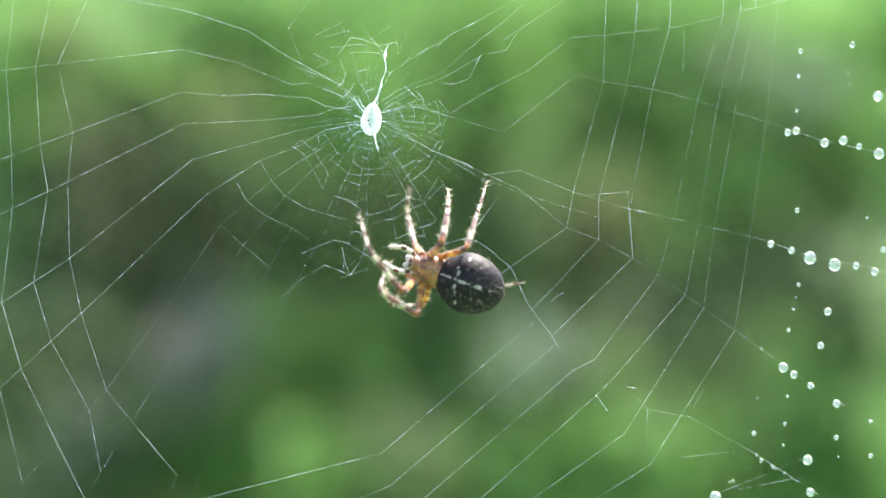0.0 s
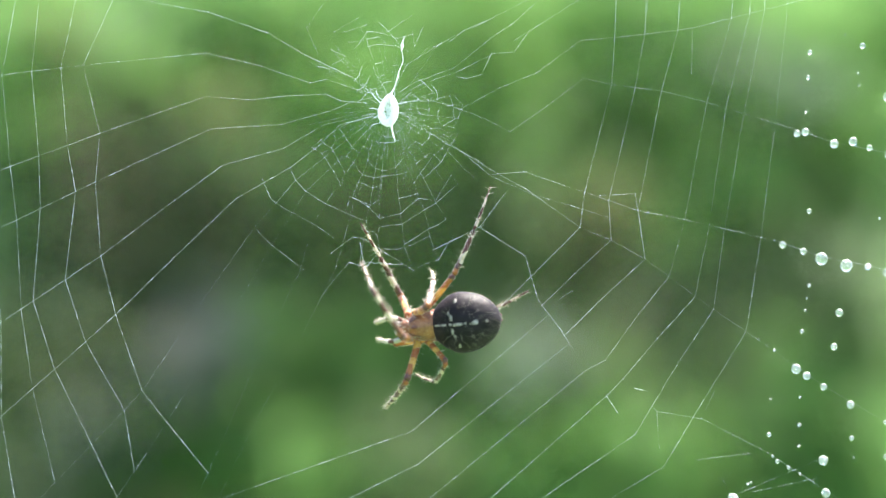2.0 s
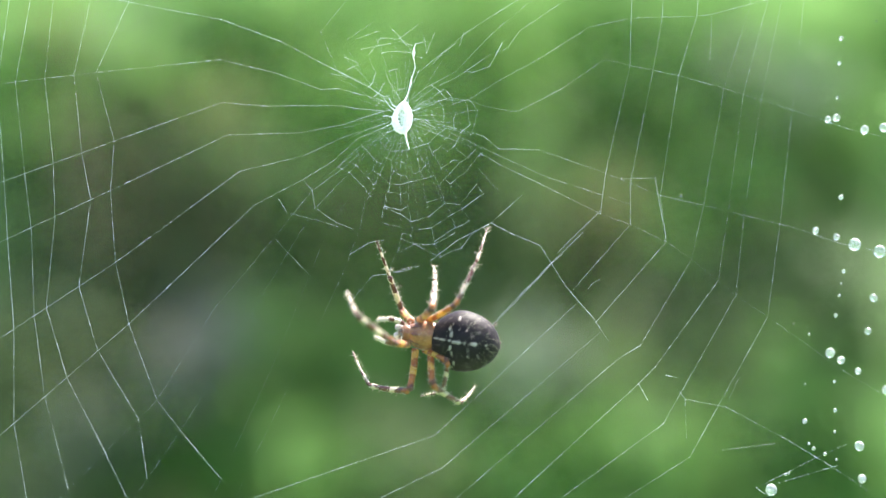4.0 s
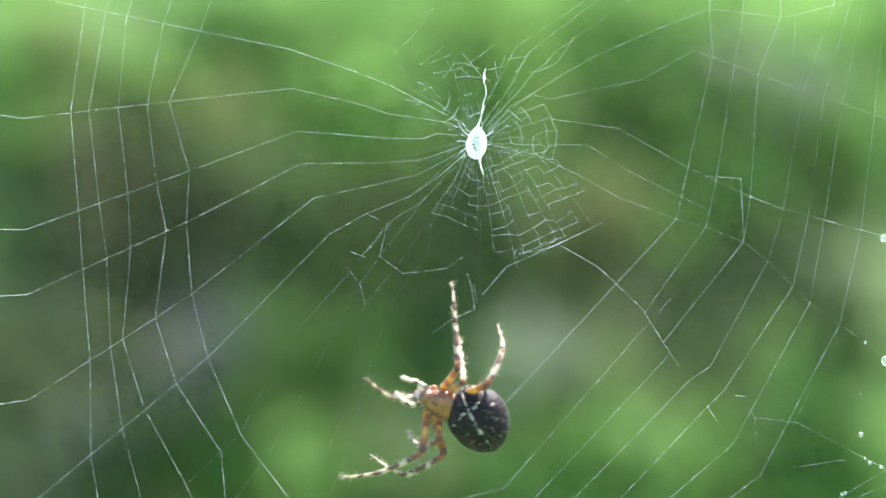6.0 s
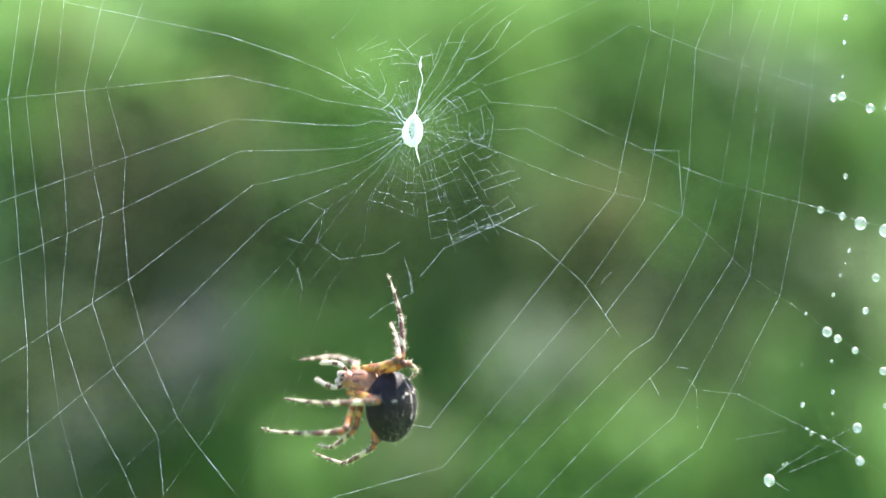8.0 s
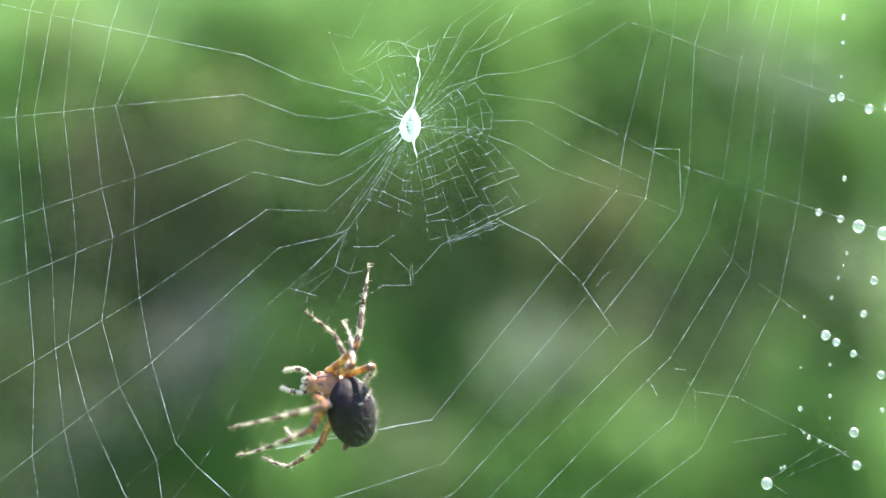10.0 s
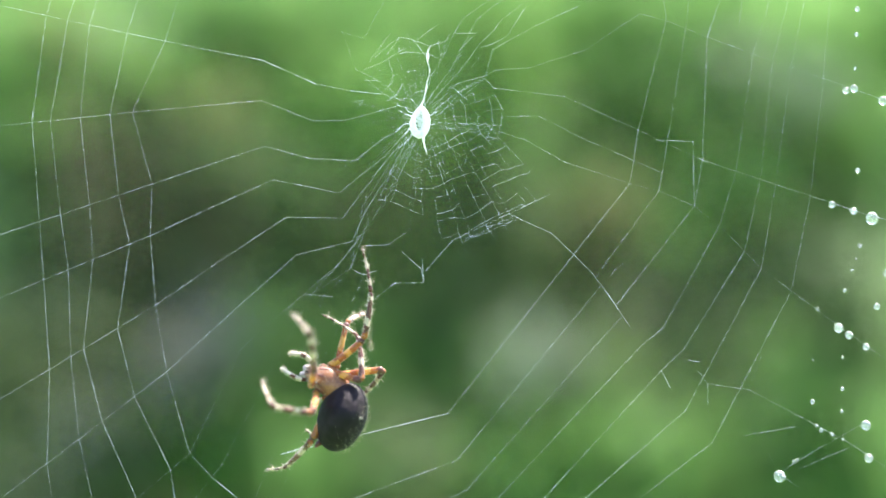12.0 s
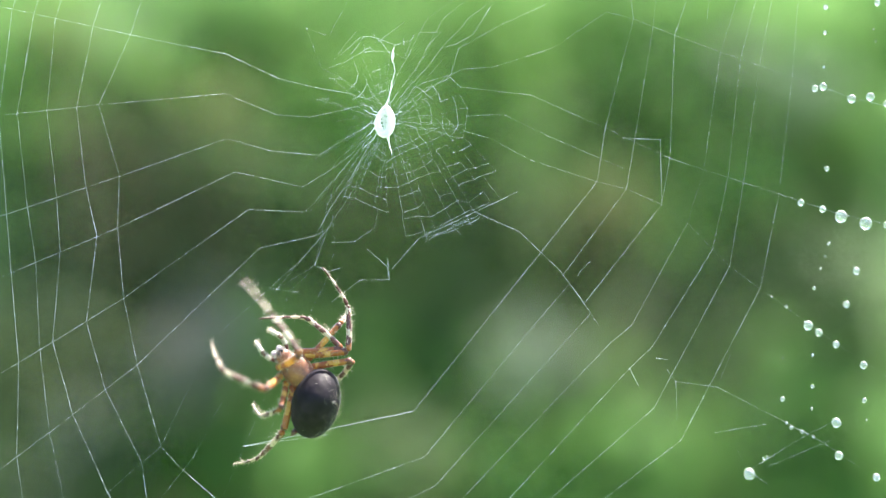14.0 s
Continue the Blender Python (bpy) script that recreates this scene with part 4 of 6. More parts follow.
def lattice(first, last, count, radii, reach, whole, wild, r, late, spared=0.94):
    """An uneven mesh: count wavering rays between two angles, joined by broken rings. reach(angle): how far out it goes.
    late: where it lies after the spider has moved down."""
    def place(base, wander, a, k):
        p = flat(base * (1 + wander), a)
        q = late(min(max(k, 0), 1), base * (1 + wander * 0.5)) or Vector(p)
        return p, [Vector((p[0], 0, p[1])), staged(p)[1], Vector((q[0], 0, q[1])), Vector((q[0] * 1.02, 0, q[1] * 1.05))]

    def line(p, q, thick, dot=0.0):
        strand("hub_thread", p[0], q[0], thick, dot, (p[1], q[1]))
    rays = []
    for i in range(count):
        k = i / (count - 1) + rng.uniform(-0.018, 0.018)
        a = first + (last - first) * k
        ray = []
        for base in radii:
            if base > reach(a):
                break
            shift = rng.uniform(-3.2, 3.2) * 6 / (base + 3)
            ray.append(place(base, rng.uniform(-wild, wild), a + shift, k + shift * 0.6 / (last - first)))
        rays.append(ray)
        for p, q in zip([place(1.5, 0, a, k)] + ray, ray):
            if rng.random() < spared:
                line(p, q, r * 0.55)
    for one, two in zip(rays, rays[1:]):
        for p, q in zip(one, two):
            if rng.random() < whole:
                dot = 0.04 if rng.random() < 0.55 else 0
                if rng.random() < 0.5:
                    line(p, q, r, dot)
                else:
                    k = rng.uniform(0.985, 1.015)
                    m = (p[0], [u.lerp(v, 0.5) * k for u, v in zip(p[1], q[1])])
                    line(p, m, r, dot)
                    line(m, q, r)


lattice(198, 340, 13, (3.0, 3.9, 4.9, 6.0, 7.2, 8.5, 9.9, 11.4, 13.0, 14.7, 16.4, 18.1), lambda a: 19 if 250 < a < 315 else 14 if 235 < a < 342 else 10, 0.78, 0.07, 0.0078, drawn_down)
lattice(346, 392, 6, (2.9, 4.0, 5.2, 6.6, 8.0, 9.2), lambda a: 9.5 if a < 380 else 7.5, 0.7, 0.08, 0.0085, beside)
lattice(24, 152, 12, (3.4, 4.6, 6.0, 7.8, 9.6), lambda a: 10 if 50 < a < 140 else 7, 0.5, 0.09, 0.0105, still, 0.2)


HELD_ROWS = []


def held(name, rows, count, r):
    """A thread that the spider draws out: pieces that slide along one another between two ends. rows: t, x, z, x, z;
    or t, x, z where the thread comes from the innermost turn."""
    start = {row[0]: p for row, p in zip(SLACK, course(inner, staged(inner)))}
    rows = [row if len(row) == 5 else (row[0], start[row[0]].x, start[row[0]].z, *row[1:]) for row in rows]
    length = max(math.hypot(c - a, d - b) for t, a, b, c, d in rows) / count
    for i in range(count):
        bm = bmesh.new()
        tube(bm, [(-length / 2, 0, 0), (length / 2, 0, 0)], [r, r], 5, caps=False)
        ob = part(name, bm, SILK, web)
        poses = []
        for t, a, b, c, d in rows:
            p, q = Vector((a, 0.3, b)), Vector((c, 0.3, d))
            u = (q - p).normalized()
            mid = p + u * (length / 2 + ((q - p).length - length) * i / (count - 1))
            poses.append((t, bone(mid, mid + u, Vector((0, -1, 0)))))
        HELD_ROWS.append((ob, poses))


held("held_thread", [
    (0, 15.8, -19.5), (0.5, 15.2, -20.1), (1, 14.4, -20.5), (1.5, 13.0, -22.3), (2, 13.2, -25.3),
    (2.5, 12.7, -25.0), (3, 12.4, -25.1), (5.3, 3.7, -30.7), (5.5, 3.0, -30.9), (6, 2.5, -33.7),
    (6.5, 0.9, -33.0), (7, 1.0, -33.5), (7.5, 3.0, -37.0), (8, 2.1, -37.0), (8.2, 2.0, -37.0),
    (10.3, 2.7, -36.8), (10.5, 2.8, -36.9), (11, 3.5, -37.0), (11.5, 3.6, -36.7), (12, 3.5, -36.3),
    (12.5, 3.7, -36.3), (13, 3.6, -36.0), (13.5, 3.6, -36.0), (14, 3.6, -36.1),
], 5, 0.0135)
held("drawn_thread", [
    (0, -2.6, -19.4, -1.4, -19.0), (1.5, -2.7, -19.2, -1.0, -19.0), (2.5, -3.2, -18.8, 4.5, -19.4), (3.2, -2.4, -18.9, 4.5, -19.0), (4.3, -1.0, -19.7, 1.2, -18.2),
    (5.3, 0.1, -20.3, -0.3, -17.5), (8.2, 0.1, -20.3, -0.3, -17.5), (10.3, 0.4, -19.6, 0.3, -17.3), (14, 0.4, -19.6, 0.3, -17.3),
], 3, 0.010)
held("drawn_thread", [
    (0, 14.7, -21.4, 9.8, -21.4), (0.5, 14.1, -22.0, 9.2, -22.0), (1, 13.3, -22.4, 8.4, -22.4), (1.5, 12.0, -24.2, 7.1, -24.2), (2, 12.1, -27.2, 7.2, -27.2),
    (2.5, 11.6, -26.9, 6.7, -26.9), (3, 11.4, -27.0, 6.5, -27.0), (5.3, 4.1, -32.2, -0.8, -32.2), (5.5, 3.4, -32.5, -1.5, -32.5), (6, 2.8, -35.2, -2.1, -35.2),
    (6.5, 1.3, -34.5, -3.6, -34.5), (7, 1.3, -35.1, -3.6, -35.1), (7.5, 3.0, -37.0, -2.5, -37.0), (8, 2.1, -37.0, -3.5, -36.1), (8.2, 2.0, -37.0, -3.6, -36.1),
    (10.3, 2.7, -36.8, -17.5, -40.7), (10.5, 2.8, -36.9, -17.4, -40.8), (11, 3.5, -37.0, -17.0, -41.4), (11.5, 3.6, -36.7, -16.9, -40.5), (12, 3.5, -36.3, -17.3, -41.4),
    (12.5, 3.7, -36.3, -17.9, -40.8), (13, 3.6, -36.0, -18.2, -40.2), (13.5, 3.6, -36.0, -19.2, -40.0), (14, 3.6, -36.1, -17.7, -40.5),
], 4, 0.021)
held("drawn_thread", [
    (0, 14.7, -21.4, 9.8, -21.4), (0.5, 14.1, -22.0, 9.2, -22.0), (1, 13.3, -22.4, 8.4, -22.4), (1.5, 12.0, -24.2, 7.1, -24.2), (2, 12.1, -27.2, 7.2, -27.2),
    (2.5, 11.6, -26.9, 6.7, -26.9), (3, 11.4, -27.0, 6.5, -27.0), (5.3, 4.1, -32.2, -0.8, -32.2), (5.5, 3.4, -32.5, -1.5, -32.5), (6, 2.8, -35.2, -2.1, -35.2),
    (6.5, 1.3, -34.5, -3.6, -34.5), (7, 1.3, -35.1, -3.6, -35.1), (7.5, 3.0, -37.0, -2.5, -37.0), (8, 2.1, -37.0, -3.5, -36.1), (8.2, 2.0, -37.0, -3.6, -36.1),
    (10.3, -6.7, -38.2, -17.5, -40.7), (10.5, -6.2, -38.5, -17.4, -40.8), (11, -8.6, -38.1, -17.0, -41.4), (11.5, -6.4, -38.8, -16.9, -40.5), (12, -8.6, -38.6, -17.3, -41.4),
    (12.5, -6.7, -38.7, -17.9, -40.8), (13, -6.6, -38.1, -18.2, -40.2), (13.5, -8.3, -38.4, -19.2, -40.0), (14, -7.1, -39.0, -17.7, -40.5),
], 2, 0.013)


def hub_tuft():
    """The dense white tuft: a drop-shaped ring of matted silk, drawn out into a knotted tail above and below."""
    bm = bmesh.new()
    n, m = 40, 12
    rows = []
    for i in range(n):
        t = 2 * math.pi * i / n
        up = math.sin(t)
        wide = 0.86 * (1 - 0.34 * max(0, up) ** 1.5)
        mid = Vector((wide * math.cos(t) - 0.05 + 0.18 * max(0, up), 0, 1.55 * up - 0.1))
        way = Vector((math.cos(t), 0, up))
        thick = 0.50 - 0.16 * math.exp(-((t - 2.6) / 0.7) ** 2) + 0.08 * noise.noise((i * 0.8, 1, 0))
        rows.append([bm.verts.new(mid + (way * math.cos(2 * math.pi * k / m) + Vector((0, 0.8, 0)) * math.sin(2 * math.pi * k / m)) *
                                  thick * (1 + 0.16 * noise.noise((i * 1.7, k * 1.3, 5)))) for k in range(m)])
    for i in range(n):
        for k in range(m):
            bm.faces.new((rows[i][k], rows[i][(k + 1) % m], rows[(i + 1) % n][(k + 1) % m], rows[(i + 1) % n][k]))
    part("hub_tuft", bm, TUFT, web, "dense bright white silk tuft with an open middle")
    trng = random.Random(17)
    for k in range(16):
        bm = bmesh.new()
        a = trng.uniform(0, 6.28)
        p, q = Vector((0.6 * math.cos(a), 0, 1.2 * math.sin(a))), Vector((-0.6 * math.cos(a + 0.7), 0, -1.2 * math.sin(a + 0.7)))
        mid = Vector((trng.uniform(-0.25, 0.25), trng.uniform(-0.1, 0.3), trng.uniform(-0.5, 0.4)))
        tube(bm, [p, (p + mid) / 2 + Vector((0, 0.05, 0.1)), mid, (q + mid) / 2, q], [trng.uniform(0.04, 0.085)] * 5, 5)
        part("tuft_fibre", bm, TUFT, web)
    bm = bmesh.new()
    pts = [(0.15, 1.3), (0.45, 2.1), (0.8, 2.75), (1.0, 3.5), (1.25, 4.1), (1.3, 4.7), (1.6, 5.3), (1.85, 6.0), (1.8, 6.8), (1.65, 7.3), (1.75, 7.9), (1.8, 8.5), (2.1, 9.1)]
    tube(bm, [Vector((x, 0, z)) for x, z in pts], [0.40, 0.13, 0.05, 0.06, 0.15, 0.06, 0.035, 0.05, 0.035, 0.06, 0.22, 0.06, 0.015], 8)
    top = part("upper_tail", bm, TUFT, web)
    bm = bmesh.new()
    tube(bm, [(0.2, 0, -1.5), (0.4, 0, -2.0), (0.5, 0, -2.6), (0.62, 0, -3.2), (0.8, 0, -3.7), (0.9, 0, -4.1)], [0.42, 0.22, 0.1, 0.11, 0.07, 0.02], 8)
    part("lower_tail", bm, TUFT, web)
    for a, r in ((68, 2.9), (118, 2.9), (137, 3.3), (32, 2.6), (178, 2.2), (205, 2.0), (-18, 2.3), (232, 2.6)):
        p, m, q = flat(1.25, a), flat(1.25 + (r - 1.25) * 0.45, a + trng.uniform(-9, 9)), flat(r, a + trng.uniform(-12, 12))
        strand("tuft_thread", p, m, 0.05)
        strand("tuft_thread", m, q, 0.026, 0.05)
    for k in range(80):       # a haze of the finest silk round the tuft
        a, r = trng.uniform(0, 360), 3.0 + 9.5 * trng.random() ** 1.6
        strand("fine_thread", flat(1.2, a), flat(r, a + trng.uniform(-25, 25)), 0.0024)
    return top


tail = hub_tuft()
DROPS = []


def beads(spots):
    """Dewdrops (radius, angle, size) hanging on the outer threads."""
    for r, a, size in spots:
        bm = bmesh.new()
        blob(bm, (0, 0, 0), (size * 0.82, size * 0.82, size * 0.9), None, 20, 12)
        ob = part("dewdrop", bm, DEW, None)
        kind = "large clear round" if size > 0.6 else "small clear round" if size > 0.3 else "tiny clear"
        tagged(ob, kind + " dewdrop hanging on a web thread", "dewdrop", "dewdrops on the web")
        ob.scale = (MM, MM, MM)
        DROPS.append((ob, course(flat(r, a), staged(flat(r, a))), size))


beads([(52.7, 358.5, 0.56), (51.7, 358.2, 0.49), (56.3, 357.1, 0.63), (58.6, 357.5, 0.63), (60.6, 356.8, 0.42), (63.1, 356.2, 0.77), (62.9, 2.7, 0.70)])
beads([(60.4, 8.8, 0.42), (53.9, 9.0, 0.35), (53.3, 5.7, 0.28), (52.8, 1.1, 0.21), (54.0, 347.9, 0.35), (62.7, 348.7, 0.21), (58.5, 10.4, 0.14), (59.4, 5.6, 0.14), (59.5, 4.1, 0.14), (65.5, 345.7, 0.42)])
beads([(51.9, 342.7, 0.49), (54.6, 342.7, 0.49), (57.0, 342.6, 0.91), (60.2, 342.7, 0.91), (62.8, 343.2, 0.49), (65.2, 343.2, 0.56), (35.2, 341.0, 0.21), (69.1, 343.2, 0.63)])
beads([(56.8, 338.8, 0.28), (57.1, 337.2, 0.14), (57.4, 335.7, 0.21), (58.0, 333.2, 0.28), (61.4, 337.2, 0.56), (62.4, 333.3, 0.49), (59.6, 329.0, 0.70), (61.2, 328.9, 0.56), (63.7, 328.8, 0.49), (67.6, 328.6, 0.56), (72.4, 328.8, 0.28), (53.9, 329.7, 0.14), (56.2, 329.5, 0.21)])
beads([(61.4, 320.6, 0.35), (63.7, 323.6, 0.28), (62.0, 326.3, 0.21), (65.2, 321.6, 0.21), (69.9, 325.6, 0.35), (74.7, 326.0, 0.35), (68.6, 322.1, 0.70), (71.4, 319.7, 0.63), (63.3, 312.4, 0.84), (63.4, 318.9, 0.21), (64.3, 318.8, 0.28), (65.9, 319.1, 0.28), (67.5, 319.4, 0.21), (63.3, 314.6, 0.21), (63.5, 315.0, 0.21), (71.5, 324.1, 0.14), (59.1, 324.1, 0.14), (76.6, 320.5, 0.56)])


# ---- the spider ----
# Local space of the body, in millimetres: x to the head, z to the back, origin in the middle of the carapace.
spider = new("spider")
tagged(spider, "dark brown cross spider with banded orange legs on its web", "spider")
spider.scale = web.scale = (MM, MM, MM)


def carapace():
    bm = bmesh.new()
    blob(bm, (-0.2, 0, 0), (2.75, 1.8, 1.2), lambda u: 1 - 0.22 * max(0, u.x) * abs(u.y) + 0.08 * max(0, -u.x) - 0.05 * max(0, u.z) * math.exp(-((u.x + 0.35) / 0.25) ** 2), 30, 18)
    body = part("carapace", bm, CARAPACE, spider, "glossy orange-brown carapace")
    bm = bmesh.new()
    blob(bm, (-0.1, 0, 1.0), (1.5, 0.3, 0.17), lambda u: 1 - 0.35 * max(0, -u.x))
    part("groove", bm, BROWN, body, "dark brown stripe along the middle")
    for y in (0.95, -0.95):
        bm = bmesh.new()
        tube(bm, [(-1.6, y * 0.8, 0.72), (-0.6, y * 1.15, 0.74), (0.5, y * 1.1, 0.76), (1.5, y * 0.75, 0.74)], [0.06, 0.17, 0.17, 0.06], 6)
        part("side_band", bm, BROWN, body, "dark brown band beside the middle")
    bm = bmesh.new()
    blob(bm, (1.9, 0, 0.1), (1.0, 1.02, 0.88), lambda u: 1 + 0.05 * max(0, u.x), 20, 12)
    part("head", bm, CARAPACE, body)
    for x, y, z, r in ((2.55, 0.26, 0.76, 0.16), (2.55, -0.26, 0.76, 0.16), (2.78, 0.22, 0.42, 0.14), (2.78, -0.22, 0.42, 0.14),
                       (2.35, 0.78, 0.42, 0.12), (2.35, -0.78, 0.42, 0.12)):
        bm = bmesh.new()
        blob(bm, (x, y, z), (r, r, r), None, 12, 8)
        part("eye", bm, EYES, body)
    for y in (0.42, -0.42):
        bm = bmesh.new()
        tube(bm, [(2.2, y, -0.25), (2.75, y * 1.1, -0.45), (3.05, y * 1.1, -0.95), (3.05, y * 0.95, -1.6), (2.9, y * 0.6, -2.1)], [0.34, 0.42, 0.42, 0.32, 0.1], 10)
        part("fang", bm, JAWS, body, "pale greyish shiny jaw")
    for y in (1, -1):
        bm = bmesh.new()
        pts = [(2.1, 0.85 * y, -0.35), (2.9, 1.3 * y, 0.25), (3.6, 1.45 * y, 0.55), (4.2, 1.4 * y, 0.5), (5.0, 1.2 * y, 0.1), (5.7, 1.0 * y, -0.4)]
        tube(bm, pts, [0.25, 0.27, 0.27, 0.24, 0.24, 0.1], 8, [1, 0, 1, 0, 0])
        prng = random.Random(3)
        for _ in range(340):
            k = prng.random() * 4.4 + 0.5
            i = int(k)
            p = Vector(pts[i]).lerp(Vector(pts[i + 1]), k - i)
            w = Vector((prng.gauss(0.5, 0.8), prng.gauss(0, 1), prng.gauss(0, 1))).normalized()
            spike(bm, p + w * 0.2, w, prng.uniform(0.2, 0.5), 0.026, 2)
        part("palp", bm, [PALP, BROWN, HAIR], body, "short pale hairy feeler")
    bm = bmesh.new()
    tube(bm, [(-2.2, 0, -0.1), (-3.4, 0, 0.1)], [0.6, 0.55], 10)
    part("waist", bm, BROWN, body)
    bm = bmesh.new()
    hrng = random.Random(8)
    for _ in range(300):
        w = Vector((hrng.gauss(0.3, 1), hrng.gauss(0, 1), abs(hrng.gauss(0, 0.8)))).normalized()
        spike(bm, Vector((w.x * 2.6 - 0.2, w.y * 1.72, w.z * 1.16)), w + Vector((0.5, 0, 0)), hrng.uniform(0.15, 0.4), 0.013)
    for _ in range(260):
        w = Vector((abs(hrng.gauss(0.6, 0.7)), hrng.gauss(0, 1), hrng.gauss(0, 0.8))).normalized()
        spike(bm, Vector((1.9 + w.x * 0.98, w.y * 1.0, 0.1 + w.z * 0.86)), w + Vector((0.6, 0, 0)), hrng.uniform(0.25, 0.6), 0.014)
    tagged(part("hairs", bm, HAIR, body), kind="stuff")


ABDOMEN_SIZE = (4.3, 3.6, 2.85)


def swell(u):
    """The outline of the abdomen: broad shoulders, a blunt front and a drawn-in rear."""
    return 1 + 0.05 * math.exp(-((u.x - 0.25) / 0.3) ** 2) * abs(u.y) - 0.06 * max(0, -u.x) ** 2 * abs(u.y) + 0.03 * max(0, u.z)


def on_back(x, y):
    """A point on the abdomen's back, and its normal."""
    a, b, c = ABDOMEN_SIZE
    z = c * math.sqrt(max(0.0, 1 - (x / a) ** 2 - (y / b) ** 2))
    k = swell(Vector((x / a, y / b, z / c)))
    return Vector((x * k, y * k, z * k)), Vector((x / a ** 2, y / b ** 2, z / c ** 2)).normalized()


def abdomen():
    bm = bmesh.new()
    for w in blob(bm, (0, 0, 0), ABDOMEN_SIZE, swell, 48, 32):
        w.co *= 1 + 0.008 * noise.noise(w.co * 1.7)
    body = part("abdomen", bm, ABDOMEN, spider, "dark brown mottled round abdomen with fine hairs")
    spots = [(3.4, 0, 0.5, 0.10), (2.7, 0, 0.42, 0.13), (1.9, 0, 0.16, 0.16), (1.05, 0.05, 0.6, 0.17), (0.15, 0, 0.12, 0.12),
             (-0.45, 0.1, 0.1, 0.1), (-1.0, 0, 0.38, 0.22), (-2.4, 0, 0.14, 0.14), (1.7, 0.8, 0.15, 0.34), (1.45, 1.4, 0.1, 0.2),
             (1.75, -0.8, 0.15, 0.36), (2.0, -1.35, 0.1, 0.22), (-0.6, 1.6, 0.1, 0.12), (1.0, 2.5, 0.12, 0.35),
             (1.0, -2.6, 0.14, 0.35), (-1.5, -1.4, 0.08, 0.08), (-1.7, 1.4, 0.08, 0.1)]
    for x, y, lx, ly in spots:
        p, n = on_back(x, y)
        bm = bmesh.new()
        turn = n.to_track_quat("Z", "X").to_matrix()
        ax = (Vector((1, 0, 0)) - n * n.x).normalized()
        ay = n.cross(ax)
        for w in blob(bm, (0, 0, 0), (1, 1, 1), lambda u: 1 + 0.35 * noise.noise(u * 1.8 + p), 12, 8):
            w.co = p + ax * w.co.x * lx + ay * w.co.y * ly + n * w.co.z * 0.05
        part("white_mark", bm, CROSS, body)
    bm = bmesh.new()
    hrng = random.Random(9)
    for _ in range(240):
        w = Vector((hrng.gauss(-0.1, 1), hrng.gauss(0, 1), hrng.gauss(0.7, 0.6))).normalized()
        k = swell(w)
        base = Vector([c * k for c, k in zip(w, ABDOMEN_SIZE)]) * k
        spike(bm, base * 0.995, w + Vector((-0.6, 0, 0)) + Vector((hrng.gauss(0, 0.2), hrng.gauss(0, 0.2), 0.1)), hrng.uniform(0.2, 0.6), 0.0032)
    for _ in range(340):          # longer white bristles along the back
        w = Vector((hrng.gauss(-0.2, 0.8), hrng.gauss(0, 0.7), abs(hrng.gauss(0.9, 0.4)))).normalized()
        base = Vector([c * k for c, k in zip(w, ABDOMEN_SIZE)]) * swell(w)
        spike(bm, base * 0.995, w + Vector((-0.35, 0, 0)) + Vector((hrng.gauss(0, 0.25), hrng.gauss(0, 0.25), 0)), hrng.uniform(0.5, 1.0), 0.0062)
    tagged(part("hairs", bm, HAIR, body), kind="stuff")
    for y in (0.35, -0.35):
        bm = bmesh.new()
        tube(bm, [(-3.7, y, -1.4), (-4.2, y, -1.7), (-4.5, y * 0.8, -1.8)], [0.36, 0.28, 0.1], 8)
        part("spinneret", bm, BROWN, body)
    return body


carapace()
belly = abdomen()
HIPS = {"U1": (1.5, -1.35), "U2": (0.6, -1.75), "U3": (-0.4, -1.8), "U4": (-1.3, -1.5),
        "D1": (1.5, 1.35), "D2": (0.6, 1.75), "D3": (-0.4, 1.8), "D4": (-1.3, 1.5)}
LENGTHS = {"U1": 17.5, "U2": 17.2, "U3": 18.2, "U4": 15.5, "D1": 18.6, "D2": 16.4, "D3": 12.8, "D4": 16.8}
LEGS = {}


